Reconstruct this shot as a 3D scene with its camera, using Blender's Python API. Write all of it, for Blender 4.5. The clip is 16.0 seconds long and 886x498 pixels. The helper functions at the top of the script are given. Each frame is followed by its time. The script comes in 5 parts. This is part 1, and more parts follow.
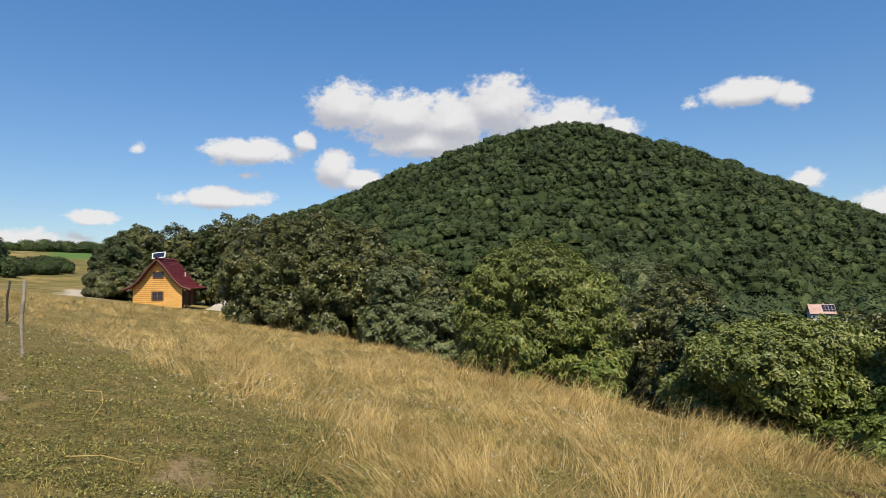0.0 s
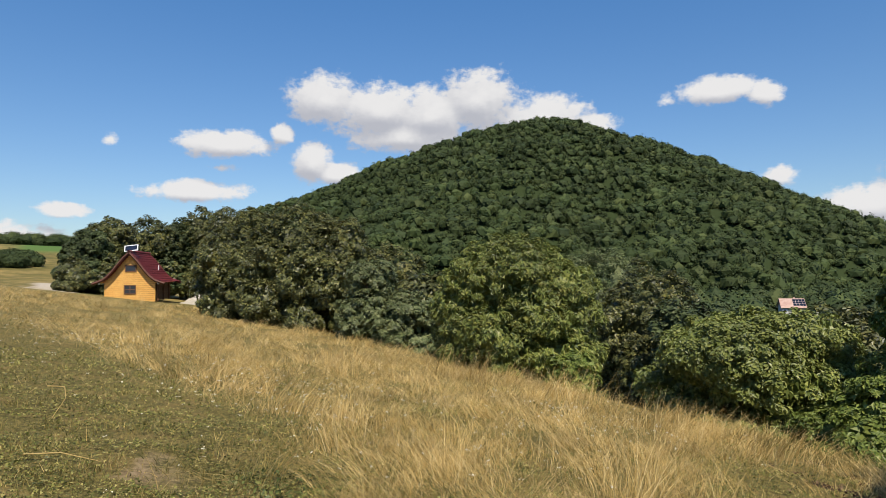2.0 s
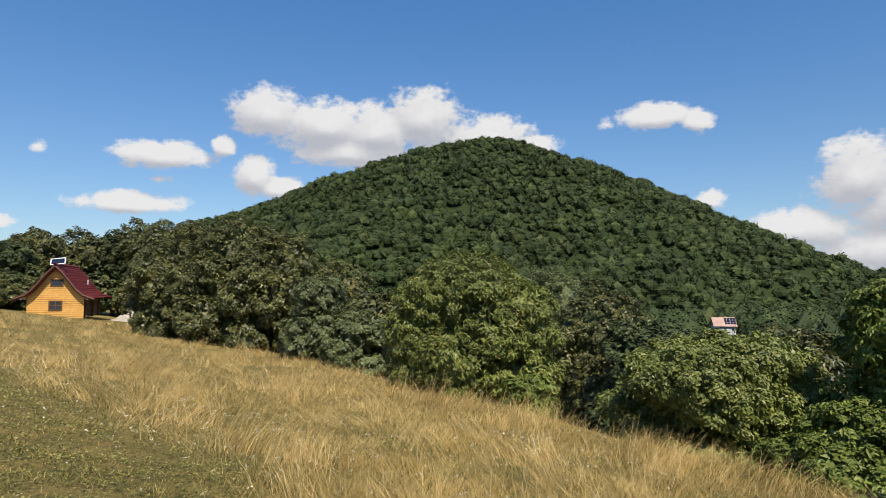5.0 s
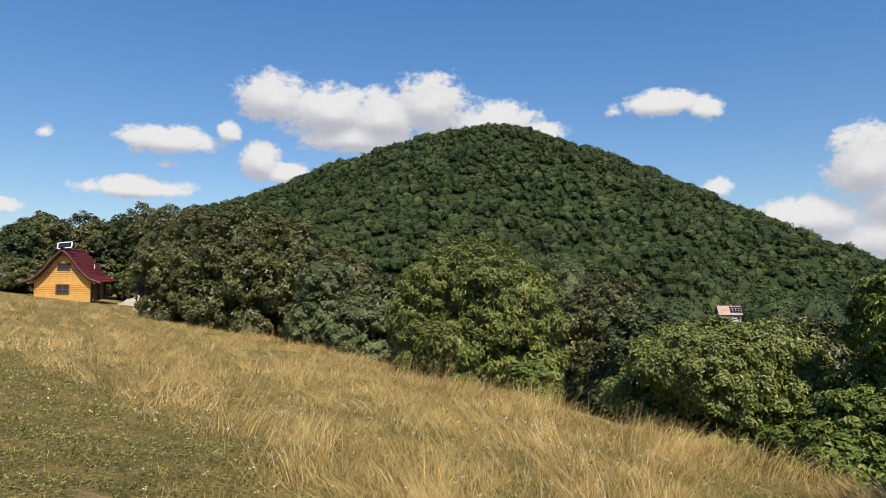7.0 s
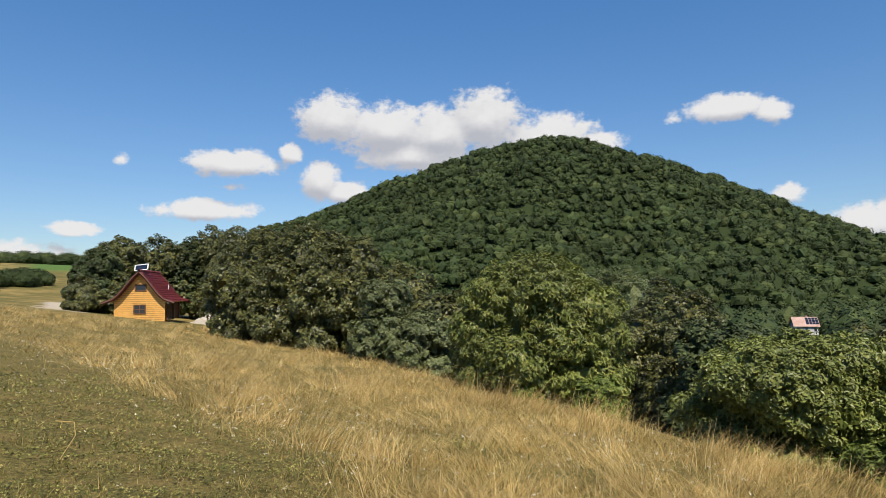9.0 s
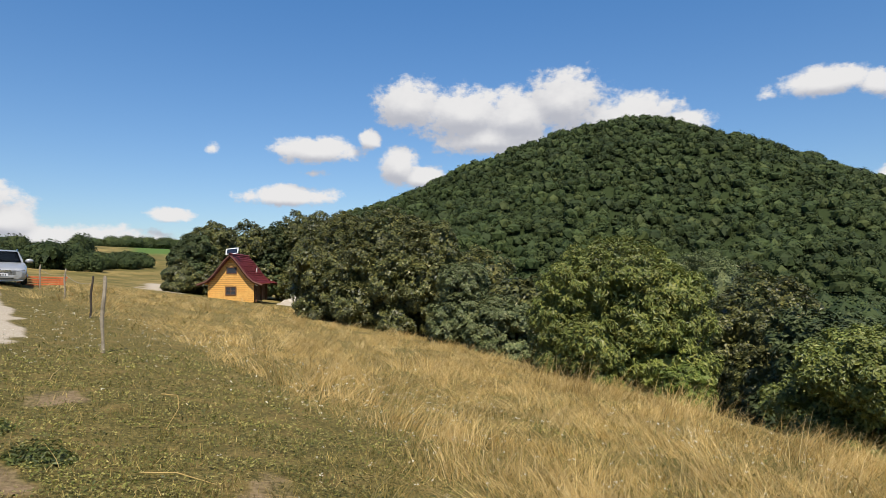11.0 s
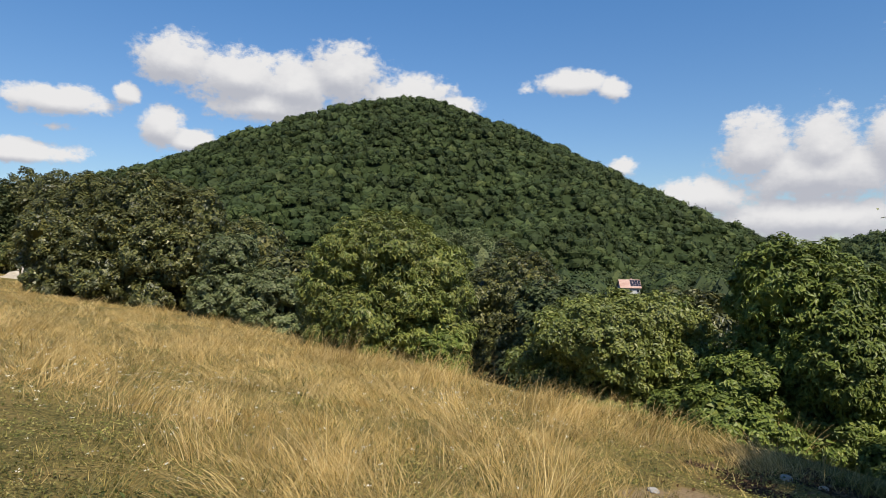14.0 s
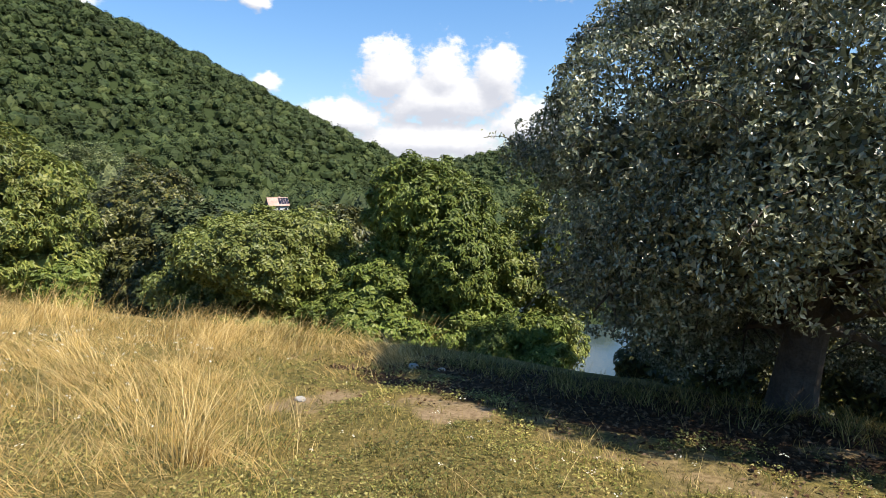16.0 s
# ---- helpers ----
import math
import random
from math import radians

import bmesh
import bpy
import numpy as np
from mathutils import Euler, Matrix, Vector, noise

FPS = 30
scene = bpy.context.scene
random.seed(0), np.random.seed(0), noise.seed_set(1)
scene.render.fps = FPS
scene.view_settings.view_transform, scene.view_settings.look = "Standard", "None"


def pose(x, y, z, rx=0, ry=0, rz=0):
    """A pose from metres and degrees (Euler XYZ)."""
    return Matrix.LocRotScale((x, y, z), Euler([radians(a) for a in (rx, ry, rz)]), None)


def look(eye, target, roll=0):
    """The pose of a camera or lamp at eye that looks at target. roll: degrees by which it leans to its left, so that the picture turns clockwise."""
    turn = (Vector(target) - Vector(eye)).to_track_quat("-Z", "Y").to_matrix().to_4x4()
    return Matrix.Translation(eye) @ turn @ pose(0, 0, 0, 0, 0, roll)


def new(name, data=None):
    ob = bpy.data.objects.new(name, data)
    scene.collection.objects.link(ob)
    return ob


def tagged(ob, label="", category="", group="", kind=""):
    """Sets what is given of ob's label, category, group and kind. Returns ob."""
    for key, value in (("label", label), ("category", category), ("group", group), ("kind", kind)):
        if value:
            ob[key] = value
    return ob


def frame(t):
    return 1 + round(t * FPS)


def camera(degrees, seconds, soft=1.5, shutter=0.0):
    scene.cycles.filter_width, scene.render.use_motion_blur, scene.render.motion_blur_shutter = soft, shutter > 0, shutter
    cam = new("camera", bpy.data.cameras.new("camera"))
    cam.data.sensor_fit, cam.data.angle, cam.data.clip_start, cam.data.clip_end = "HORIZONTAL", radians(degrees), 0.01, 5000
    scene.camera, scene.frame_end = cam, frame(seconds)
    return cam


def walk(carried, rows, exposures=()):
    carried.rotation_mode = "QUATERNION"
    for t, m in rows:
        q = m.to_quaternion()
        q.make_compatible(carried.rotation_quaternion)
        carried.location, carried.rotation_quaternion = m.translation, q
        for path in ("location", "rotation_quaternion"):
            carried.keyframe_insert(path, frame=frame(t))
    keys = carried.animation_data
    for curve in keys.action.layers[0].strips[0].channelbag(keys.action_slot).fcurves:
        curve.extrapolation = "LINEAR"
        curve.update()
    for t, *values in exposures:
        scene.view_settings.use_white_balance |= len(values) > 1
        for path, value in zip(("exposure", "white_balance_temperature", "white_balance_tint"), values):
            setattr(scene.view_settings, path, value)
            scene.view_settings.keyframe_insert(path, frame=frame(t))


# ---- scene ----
cam = camera(70.58, 16.0, soft=0.55)
# seconds, place, tilt, roll, heading
PATH = [
    (0.0, 0.000, -0.000, 1.600, 92.724, 0.580, 0.000),
    (0.2, 0.018, -0.007, 1.602, 93.032, 0.539, -0.499),
    (0.5, 0.048, -0.013, 1.604, 93.680, 0.485, -3.794),
    (0.7, 0.070, 0.002, 1.599, 93.365, 0.441, -6.941),
    (1.0, 0.087, 0.045, 1.583, 93.287, 0.388, -9.100),
    (1.2, 0.080, 0.063, 1.577, 93.325, 0.264, -8.499),
    (1.5, 0.057, 0.073, 1.574, 92.658, 0.073, -6.534),
    (1.7, 0.043, 0.078, 1.576, 92.426, 0.223, -4.321),
    (2.0, 0.032, 0.095, 1.579, 92.177, 0.467, -1.983),
    (2.2, 0.029, 0.117, 1.576, 91.982, 0.498, -1.560),
    (2.5, 0.012, 0.172, 1.571, 90.987, 0.438, -3.963),
    (2.7, -0.031, 0.224, 1.590, 92.759, 0.241, -6.800),
    (3.0, -0.108, 0.313, 1.626, 94.094, 0.101, -7.698),
    (3.2, -0.139, 0.369, 1.629, 93.19, 0.097, -7.87),
    (5.3, -0.246, 0.698, 1.640, 93.736, -0.034, -7.080),
    (5.5, -0.246, 0.706, 1.640, 93.493, -0.047, -7.433),
    (5.7, -0.242, 0.711, 1.635, 92.917, -0.149, -7.953),
    (6.0, -0.229, 0.717, 1.620, 92.775, -0.366, -7.779),
    (6.2, -0.221, 0.724, 1.612, 91.909, -0.470, -7.628),
    (6.5, -0.216, 0.731, 1.607, 91.831, -0.645, -7.612),
    (6.7, -0.216, 0.728, 1.607, 92.097, -0.642, -7.667),
    (7.0, -0.222, 0.718, 1.609, 92.496, -0.400, -6.655),
    (7.2, -0.236, 0.711, 1.614, 92.159, -0.103, -5.876),
    (7.5, -0.263, 0.701, 1.621, 92.811, 0.326, -2.094),
    (7.7, -0.270, 0.695, 1.622, 93.420, 0.435, -0.535),
    (8.0, -0.272, 0.684, 1.622, 93.722, 0.457, 0.502),
    (8.2, -0.274, 0.676, 1.623, 93.981, 0.504, -1.517),
    (10.3, -0.320, 0.601, 1.653, 93.54, 1.0, 2.49),
    (10.5, -0.321, 0.600, 1.653, 93.566, 0.931, 4.515),
    (10.7, -0.321, 0.601, 1.651, 93.467, 0.556, 5.673),
    (11.0, -0.317, 0.608, 1.642, 92.444, 0.173, 5.744),
    (11.2, -0.306, 0.633, 1.633, 91.817, -0.029, 4.281),
    (11.5, -0.292, 0.669, 1.619, 91.179, -0.433, -0.305),
    (11.7, -0.293, 0.670, 1.610, 91.048, -0.384, -1.835),
    (12.0, -0.306, 0.670, 1.603, 89.392, 0.194, 0.291),
    (12.2, -0.331, 0.654, 1.610, 89.832, 0.642, 4.125),
    (12.5, -0.359, 0.615, 1.624, 90.562, 0.344, 8.219),
    (12.7, -0.356, 0.606, 1.624, 91.0, 0.1, 9.88),
    (13.0, -0.336, 0.604, 1.621, 91.099, -0.078, 8.917),
    (13.2, -0.306, 0.622, 1.615, 91.358, -0.189, 6.743),
    (13.5, -0.249, 0.675, 1.604, 91.126, -0.463, -0.510),
    (13.7, -0.211, 0.697, 1.601, 91.10, -0.510, -5.76),
    (14.0, -0.145, 0.733, 1.588, 90.171, -0.800, -14.528),
    (14.2, -0.092, 0.777, 1.559, 88.873, -1.415, -19.528),
    (14.5, -0.046, 0.821, 1.525, 87.750, -2.098, -28.950),
    (14.7, -0.048, 0.795, 1.529, 86.241, -1.719, -34.741),
    (15.0, -0.051, 0.748, 1.536, 84.966, -0.530, -36.518),
    (15.2, -0.050, 0.763, 1.531, 83.663, 0.017, -39.252),
    (15.5, -0.042, 0.812, 1.523, 82.955, 0.186, -41.608),
    (15.7, -0.026, 0.841, 1.529, 81.126, -0.080, -43.852),
    (16.0, 0.012, 0.874, 1.552, 83.133, -0.751, -45.868),
]
walk(cam, [(t, pose(*p)) for t, *p in PATH], exposures=[(0.0, 0.4), (13.8, 0.4), (14.6, 0.42), (15.3, 0.66), (16.0, 0.94)])

# ---- world and sun ----
SUN_AZ, SUN_EL = 170.0, 54.0      # compass heading from +y, clockwise, and height, in degrees


def nodes_of(tree):
    return tree.nodes, tree.links


def math_node(tree, op, a, b=None, c=None):
    n = tree.nodes.new("ShaderNodeMath")
    n.operation = op
    for i, v in enumerate((a, b, c)):
        if v is None:
            continue
        if isinstance(v, (int, float)):
            n.inputs[i].default_value = v
        else:
            tree.links.new(v, n.inputs[i])
    return n.outputs[0]


def vec_node(tree, op, a, b):
    n = tree.nodes.new("ShaderNodeVectorMath")
    n.operation = op
    for i, v in enumerate((a, b)):
        if isinstance(v, tuple):
            n.inputs[i].default_value = v
        elif v is not None:
            tree.links.new(v, n.inputs[i])
    return n


def noise_node(tree, vec, scale, detail=6.0, rough=0.55, color=False):
    n = tree.nodes.new("ShaderNodeTexNoise")
    n.inputs["Scale"].default_value, n.inputs["Detail"].default_value = scale, detail
    n.inputs["Roughness"].default_value = rough
    if vec is not None:
        tree.links.new(vec, n.inputs["Vector"])
    return n.outputs["Color" if color else "Fac"]


def remap(tree, v, a, b, c=0.0, d=1.0, soft=True):
    n = tree.nodes.new("ShaderNodeMapRange")
    n.interpolation_type = "SMOOTHSTEP" if soft else "LINEAR"
    tree.links.new(v, n.inputs[0])
    for i, x in enumerate((a, b, c, d)):
        n.inputs[i + 1].default_value = x
    return n.outputs[0]


def mix_color(tree, fac, a, b, blend="MIX"):
    n = tree.nodes.new("ShaderNodeMix")
    n.data_type, n.blend_type = "RGBA", blend
    for sock, v in ((n.inputs[0], fac), (n.inputs[6], a), (n.inputs[7], b)):
        if isinstance(v, (int, float)):
            sock.default_value = v
        elif isinstance(v, tuple):
            sock.default_value = (*v, 1.0)
        else:
            tree.links.new(v, sock)
    return n.outputs[2]


# clouds: heading, height, half width, half height, in degrees
CLOUD_MAIN = [(-8.8, 15.4, 3.4, 2.4), (-3.6, 14.6, 5.0, 2.2), (1.0, 14.2, 5.4, 2.6), (5.4, 15.4, 3.7, 2.9), (11.3, 13.6, 4.4, 2.3),
              (15.3, 13.0, 2.6, 0.9), (-1.0, 12.5, 6.0, 1.6)]
CLOUD_SMALL = [(-17.1, 11.2, 3.6, 1.25), (-19.7, 7.1, 4.3, 0.95), (-12.4, 12.4, 1.1, 0.9), (-9.7, 9.9, 1.9, 1.8), (-7.6, 9.0, 2.4, 1.1),
               (-29.2, 5.2, 2.0, 0.6), (26.2, 14.9, 3.2, 1.2), (29.6, 14.3, 1.4, 1.1), 
               (30.4, 7.6, 1.6, 0.9, 0.1), (-26.1, 11.0, 1.1, 0.9, 0.35), (21.8, 14.5, 1.6, 1.0, 0.45), (-17.5, 9.2, 3.2, 0.8, 0.5), (-33.5, 3.2, 4.0, 0.8, 0.3)]
CLOUD_RIGHT = [(41.0, 8.6, 2.9, 3.1), (45.8, 8.6, 2.6, 3.2), (50.6, 8.6, 2.3, 3.1), (45.5, 6.6, 6.5, 2.6), (36.6, 4.8, 4.6, 1.7),
               (45.0, 3.0, 8.0, 2.0), (53.5, 4.4, 4.0, 2.4)]
CLOUD_LEFT = [(-43.6, 5.6, 4.0, 2.0), (-40.8, 4.2, 2.4, 1.6), (-36.0, 2.9, 7.0, 1.2), (56.0, 16.5, 5.0, 1.6)]

field = bpy.data.node_groups.new("cloud field", "ShaderNodeTree")
field.interface.new_socket("Vector", in_out="INPUT", socket_type="NodeSocketVector")
field.interface.new_socket("Value", in_out="OUTPUT", socket_type="NodeSocketFloat")
field.interface.new_socket("Body", in_out="OUTPUT", socket_type="NodeSocketFloat")
gi, go = field.nodes.new("NodeGroupInput"), field.nodes.new("NodeGroupOutput")
best = None
for az, el, rx, ry, *thin in CLOUD_MAIN + CLOUD_SMALL + CLOUD_RIGHT + CLOUD_LEFT:
    d = vec_node(field, "SUBTRACT", gi.outputs[0], (az, el, 0.0)).outputs[0]
    d = vec_node(field, "MULTIPLY", d, (0.74 / rx, 0.74 / ry, 0.0)).outputs[0]
    v = math_node(field, "SUBTRACT", 1.0, vec_node(field, "LENGTH", d, None).outputs["Value"])
    if thin:
        v = math_node(field, "SUBTRACT", v, thin[0])
    best = v if best is None else math_node(field, "SMOOTH_MAX", best, v, 0.12)
stretch = vec_node(field, "MULTIPLY", gi.outputs[0], (1.0, 1.35, 1.0)).outputs[0]
billow = noise_node(field, stretch, 0.42, 9.0, 0.6)
puffs = noise_node(field, stretch, 1.5, 5.0, 0.6)
rough = math_node(field, "ADD", math_node(field, "MULTIPLY", math_node(field, "SUBTRACT", billow, 0.5), 1.1), math_node(field, "MULTIPLY", math_node(field, "SUBTRACT", puffs, 0.5), 0.5))
plump, best = best, math_node(field, "ADD", best, rough)
field.links.new(best, go.inputs[0])
field.links.new(math_node(field, "ADD", plump, math_node(field, "MULTIPLY", rough, 0.3)), go.inputs[1])

world = bpy.data.worlds.new("world")
scene.world = world
world.use_nodes = True
wt = world.node_tree
wt.nodes.clear()
sky = wt.nodes.new("ShaderNodeTexSky")
sky.sky_type, sky.sun_disc = "NISHITA", False
sky.sun_elevation, sky.sun_rotation = radians(SUN_EL), radians(SUN_AZ)
sky.altitude, sky.air_density, sky.dust_density, sky.ozone_density = 300.0, 1.0, 0.5, 1.6
co = wt.nodes.new("ShaderNodeTexCoord")
sep = wt.nodes.new("ShaderNodeSeparateXYZ")
wt.links.new(co.outputs["Generated"], sep.inputs[0])
azim = math_node(wt, "MULTIPLY", math_node(wt, "ARCTAN2", sep.outputs[0], sep.outputs[1]), 57.2958)
elev = math_node(wt, "MULTIPLY", math_node(wt, "ARCSINE", sep.outputs[2]), 57.2958)
comb = wt.nodes.new("ShaderNodeCombineXYZ")
wt.links.new(azim, comb.inputs[0])
wt.links.new(elev, comb.inputs[1])
g1, g2 = wt.nodes.new("ShaderNodeGroup"), wt.nodes.new("ShaderNodeGroup")
g1.node_tree = g2.node_tree = field
wt.links.new(comb.outputs[0], g1.inputs[0])
wt.links.new(vec_node(wt, "ADD", comb.outputs[0], (0.3, 1.3, 0.0)).outputs[0], g2.inputs[0])
cover = remap(wt, g1.outputs[0], 0.14, 0.5)
lit = remap(wt, math_node(wt, "SUBTRACT", g1.outputs[1], g2.outputs[1]), -0.3, 0.45)
cloud_color = mix_color(wt, lit, (0.56, 0.575, 0.64), (0.95, 0.94, 0.94))
sky_bg, cloud_bg, both = wt.nodes.new("ShaderNodeBackground"), wt.nodes.new("ShaderNodeBackground"), wt.nodes.new("ShaderNodeMixShader")
tint = mix_color(wt, remap(wt, elev, 2.0, 26.0, soft=False), (0.92, 1.0, 1.1), (0.65, 1.13, 1.5))
wt.links.new(mix_color(wt, 1.0, sky.outputs[0], tint, 'MULTIPLY'), sky_bg.inputs[0])
sky_bg.inputs[1].default_value = 0.076
wt.links.new(cloud_color, cloud_bg.inputs[0])
cloud_bg.inputs[1].default_value = 0.655
wt.links.new(cover, both.inputs[0])
wt.links.new(sky_bg.outputs[0], both.inputs[1])
wt.links.new(cloud_bg.outputs[0], both.inputs[2])
wout = wt.nodes.new("ShaderNodeOutputWorld")
wt.links.new(both.outputs[0], wout.inputs[0])

sun = new("sun", bpy.data.lights.new("sun", "SUN"))
sun.data.energy, sun.data.angle, sun.data.color = 5.0, radians(0.53), (1.0, 0.915, 0.78)
a, e = radians(SUN_AZ), radians(SUN_EL)
sun.matrix_world = look((60 * math.sin(a) * math.cos(e), 60 * math.cos(a) * math.cos(e), 60 * math.sin(e)), (0, 0, 0))

# ---- materials ----


def material(name, rough=0.8, metal=0.0, spec=0.3):
    m = bpy.data.materials.new(name)
    m.use_nodes = True
    t = m.node_tree
    b = t.nodes["Principled BSDF"]
    b.inputs["Roughness"].default_value, b.inputs["Metallic"].default_value = rough, metal
    b.inputs["Specular IOR Level"].default_value = spec
    return m, t, b


def object_coords(t):
    return t.nodes.new("ShaderNodeTexCoord").outputs["Object"]


def bump(t, b, height, strength, distance):
    n = t.nodes.new("ShaderNodeBump")
    n.inputs["Strength"].default_value, n.inputs["Distance"].default_value = strength, distance
    t.links.new(height, n.inputs["Height"])
    t.links.new(n.outputs[0], b.inputs["Normal"])


def plain(name, dark, light, scale=8.0, rough=0.7, metal=0.0, spec=0.3, relief=0.0):
    """A surface whose colour wanders between two tones at two scales."""
    m, t, b = material(name, rough, metal, spec)
    v = object_coords(t)
    n = math_node(t, "ADD", math_node(t, "MULTIPLY", noise_node(t, v, scale), 0.6), math_node(t, "MULTIPLY", noise_node(t, v, scale * 7), 0.4))
    t.links.new(mix_color(t, remap(t, n, 0.3, 0.7), dark, light), b.inputs["Base Color"])
    if relief:
        bump(t, b, n, 0.5, relief)
    return m


def leaf_material(name, tones, rough=0.5, spec=0.35, through_light=0.25, patch_scale=0.35, low=0.75, high=1.25, relief=0.0):
    """Leaves: each one takes its own tone."""
    m, t, b = material(name, rough, 0.0, spec)
    geo = t.nodes.new("ShaderNodeNewGeometry")
    ramp = t.nodes.new("ShaderNodeValToRGB")
    els = ramp.color_ramp.elements
    els[0].position, els[0].color = 0.0, (*tones[0], 1)
    els[1].position, els[1].color = 1.0, (*tones[-1], 1)
    for i, c in enumerate(tones[1:-1], 1):
        els.new(i / (len(tones) - 1)).color = (*c, 1)
    t.links.new(geo.outputs["Random Per Island"], ramp.inputs[0])
    patch = remap(t, noise_node(t, object_coords(t), patch_scale, 3.0), 0.3, 0.7, low, high)
    n = vec_node(t, "MULTIPLY", ramp.outputs[0], None)
    c = t.nodes.new("ShaderNodeCombineXYZ")
    for i in range(3):
        t.links.new(patch, c.inputs[i])
    t.links.new(c.outputs[0], n.inputs[1])
    t.links.new(n.outputs[0], b.inputs["Base Color"])
    if relief:
        bump(t, b, noise_node(t, object_coords(t), 0.55, 4.0, 0.65), 1.0, relief)
    if through_light:
        tr, mx = t.nodes.new("ShaderNodeBsdfTranslucent"), t.nodes.new("ShaderNodeMixShader")
        t.links.new(n.outputs[0], tr.inputs[0])
        mx.inputs[0].default_value = through_light
        t.links.new(b.outputs[0], mx.inputs[1])
        t.links.new(tr.outputs[0], mx.inputs[2])
        t.links.new(mx.outputs[0], t.nodes["Material Output"].inputs[0])
    return m


M_WOODS = leaf_material("hill foliage", [(0.022, 0.034, 0.0115), (0.032, 0.046, 0.0145), (0.04, 0.056, 0.017), (0.058, 0.07, 0.021)], 0.7, 0.15, 0.0, 0.022, 0.72, 1.3)
M_VALLEY = leaf_material("valley foliage", [(0.0297, 0.0428, 0.0166), (0.0478, 0.0649, 0.0227), (0.066, 0.0839, 0.0288), (0.0948, 0.111, 0.0416)], 0.6, 0.25, 0.1, 0.13, 0.6, 1.4)
M_DARK = leaf_material("dark shrub foliage", [(0.033, 0.039, 0.0145), (0.068, 0.074, 0.022), (0.105, 0.108, 0.03), (0.175, 0.16, 0.046)], 0.45, 0.4, 0.2, 0.6, 0.7, 1.35)
M_WALNUT = leaf_material("walnut foliage", [(0.07, 0.093, 0.018), (0.124, 0.15, 0.03), (0.174, 0.196, 0.044), (0.246, 0.245, 0.058)], 0.45, 0.35, 0.2)
M_PALE = leaf_material("grey-green foliage", [(0.06, 0.076, 0.026), (0.1, 0.122, 0.044), (0.14, 0.16, 0.062), (0.195, 0.205, 0.088)], 0.5, 0.35, 0.2)
M_BUSH = leaf_material("bush foliage", [(0.08, 0.1, 0.0205), (0.135, 0.163, 0.035), (0.19, 0.212, 0.047), (0.26, 0.268, 0.07)], 0.45, 0.4, 0.2)
M_BRIGHT = leaf_material("bright green foliage", [(0.068, 0.095, 0.018), (0.108, 0.147, 0.027), (0.155, 0.196, 0.037), (0.22, 0.245, 0.053)], 0.5, 0.3, 0.2)
M_APPLE = leaf_material("apple foliage", [(0.04, 0.046, 0.02), (0.108, 0.12, 0.056), (0.235, 0.246, 0.138), (0.46, 0.455, 0.33)], 0.3, 0.6, 0.2, 1.3, 0.6, 1.35)
M_STRAW = leaf_material("dry grass", [(0.25, 0.165, 0.048), (0.42, 0.285, 0.093), (0.565, 0.402, 0.152), (0.71, 0.55, 0.265)], 0.55, 0.3, 0.35, 0.9, 0.7, 1.25)
M_SWATHE = leaf_material("laid dry stalks", [(0.315, 0.202, 0.06), (0.45, 0.302, 0.098), (0.57, 0.405, 0.156), (0.715, 0.55, 0.26)], 0.5, 0.35, 0.35, 1.3, 0.7, 1.25)
M_GREEN = leaf_material("green grass", [(0.07, 0.076, 0.0155), (0.155, 0.139, 0.035), (0.295, 0.224, 0.066), (0.51, 0.38, 0.143)], 0.55, 0.3, 0.35, 1.1, 0.65, 1.35)
M_HERB = leaf_material("herb leaves", [(0.04, 0.054, 0.012), (0.075, 0.096, 0.021), (0.12, 0.138, 0.032), (0.19, 0.19, 0.055)], 0.5, 0.3, 0.2)
M_TURF_LEAF = leaf_material("turf herb leaves", [(0.06, 0.068, 0.015), (0.13, 0.136, 0.03), (0.24, 0.22, 0.055), (0.4, 0.33, 0.115)], 0.5, 0.3, 0.3, 0.9, 0.65, 1.35)
M_LITTER = leaf_material("fallen leaves", [(0.035, 0.02, 0.011), (0.075, 0.043, 0.023), (0.13, 0.08, 0.045), (0.19, 0.13, 0.08)], 0.9, 0.05, 0.05)
M_PETAL = leaf_material("white petals", [(0.62, 0.58, 0.44), (0.78, 0.75, 0.64)], 0.9, 0.05, 0.3)
M_BARK = plain("bark", (0.045, 0.036, 0.028), (0.105, 0.086, 0.068), 6.0, 0.9, 0, 0.15, 0.03)
M_POST = plain("weathered post wood", (0.16, 0.128, 0.088), (0.336, 0.288, 0.216), 9.0, 0.85, 0, 0.2, 0.006)
M_POST_DARK = plain("dark old post wood", (0.028, 0.0224, 0.0176), (0.08, 0.064, 0.048), 9.0, 0.9, 0, 0.2, 0.006)
M_PINE = plain("varnished pine boards", (0.56, 0.285, 0.07), (0.69, 0.4, 0.115), 3.0, 0.5, 0, 0.35, 0.002)
M_PINE_DARK = plain("brown stained wood", (0.08, 0.036, 0.016), (0.16, 0.076, 0.036), 5.0, 0.6, 0, 0.3)
M_ROOF = plain("dark red sheet roof", (0.19, 0.03, 0.033), (0.28, 0.054, 0.054), 2.0, 0.5, 0, 0.4)
M_ROOF_EDGE = plain("brown roof edge", (0.072, 0.028, 0.02), (0.12, 0.048, 0.032), 4.0, 0.6)
M_WHITE = plain("white painted metal", (0.544, 0.544, 0.544), (0.64, 0.64, 0.64), 5.0, 0.5)
M_GLASS, t, b = material("window glass", 0.06, 0.0, 0.7)
b.inputs["Base Color"].default_value = (0.03, 0.035, 0.045, 1)
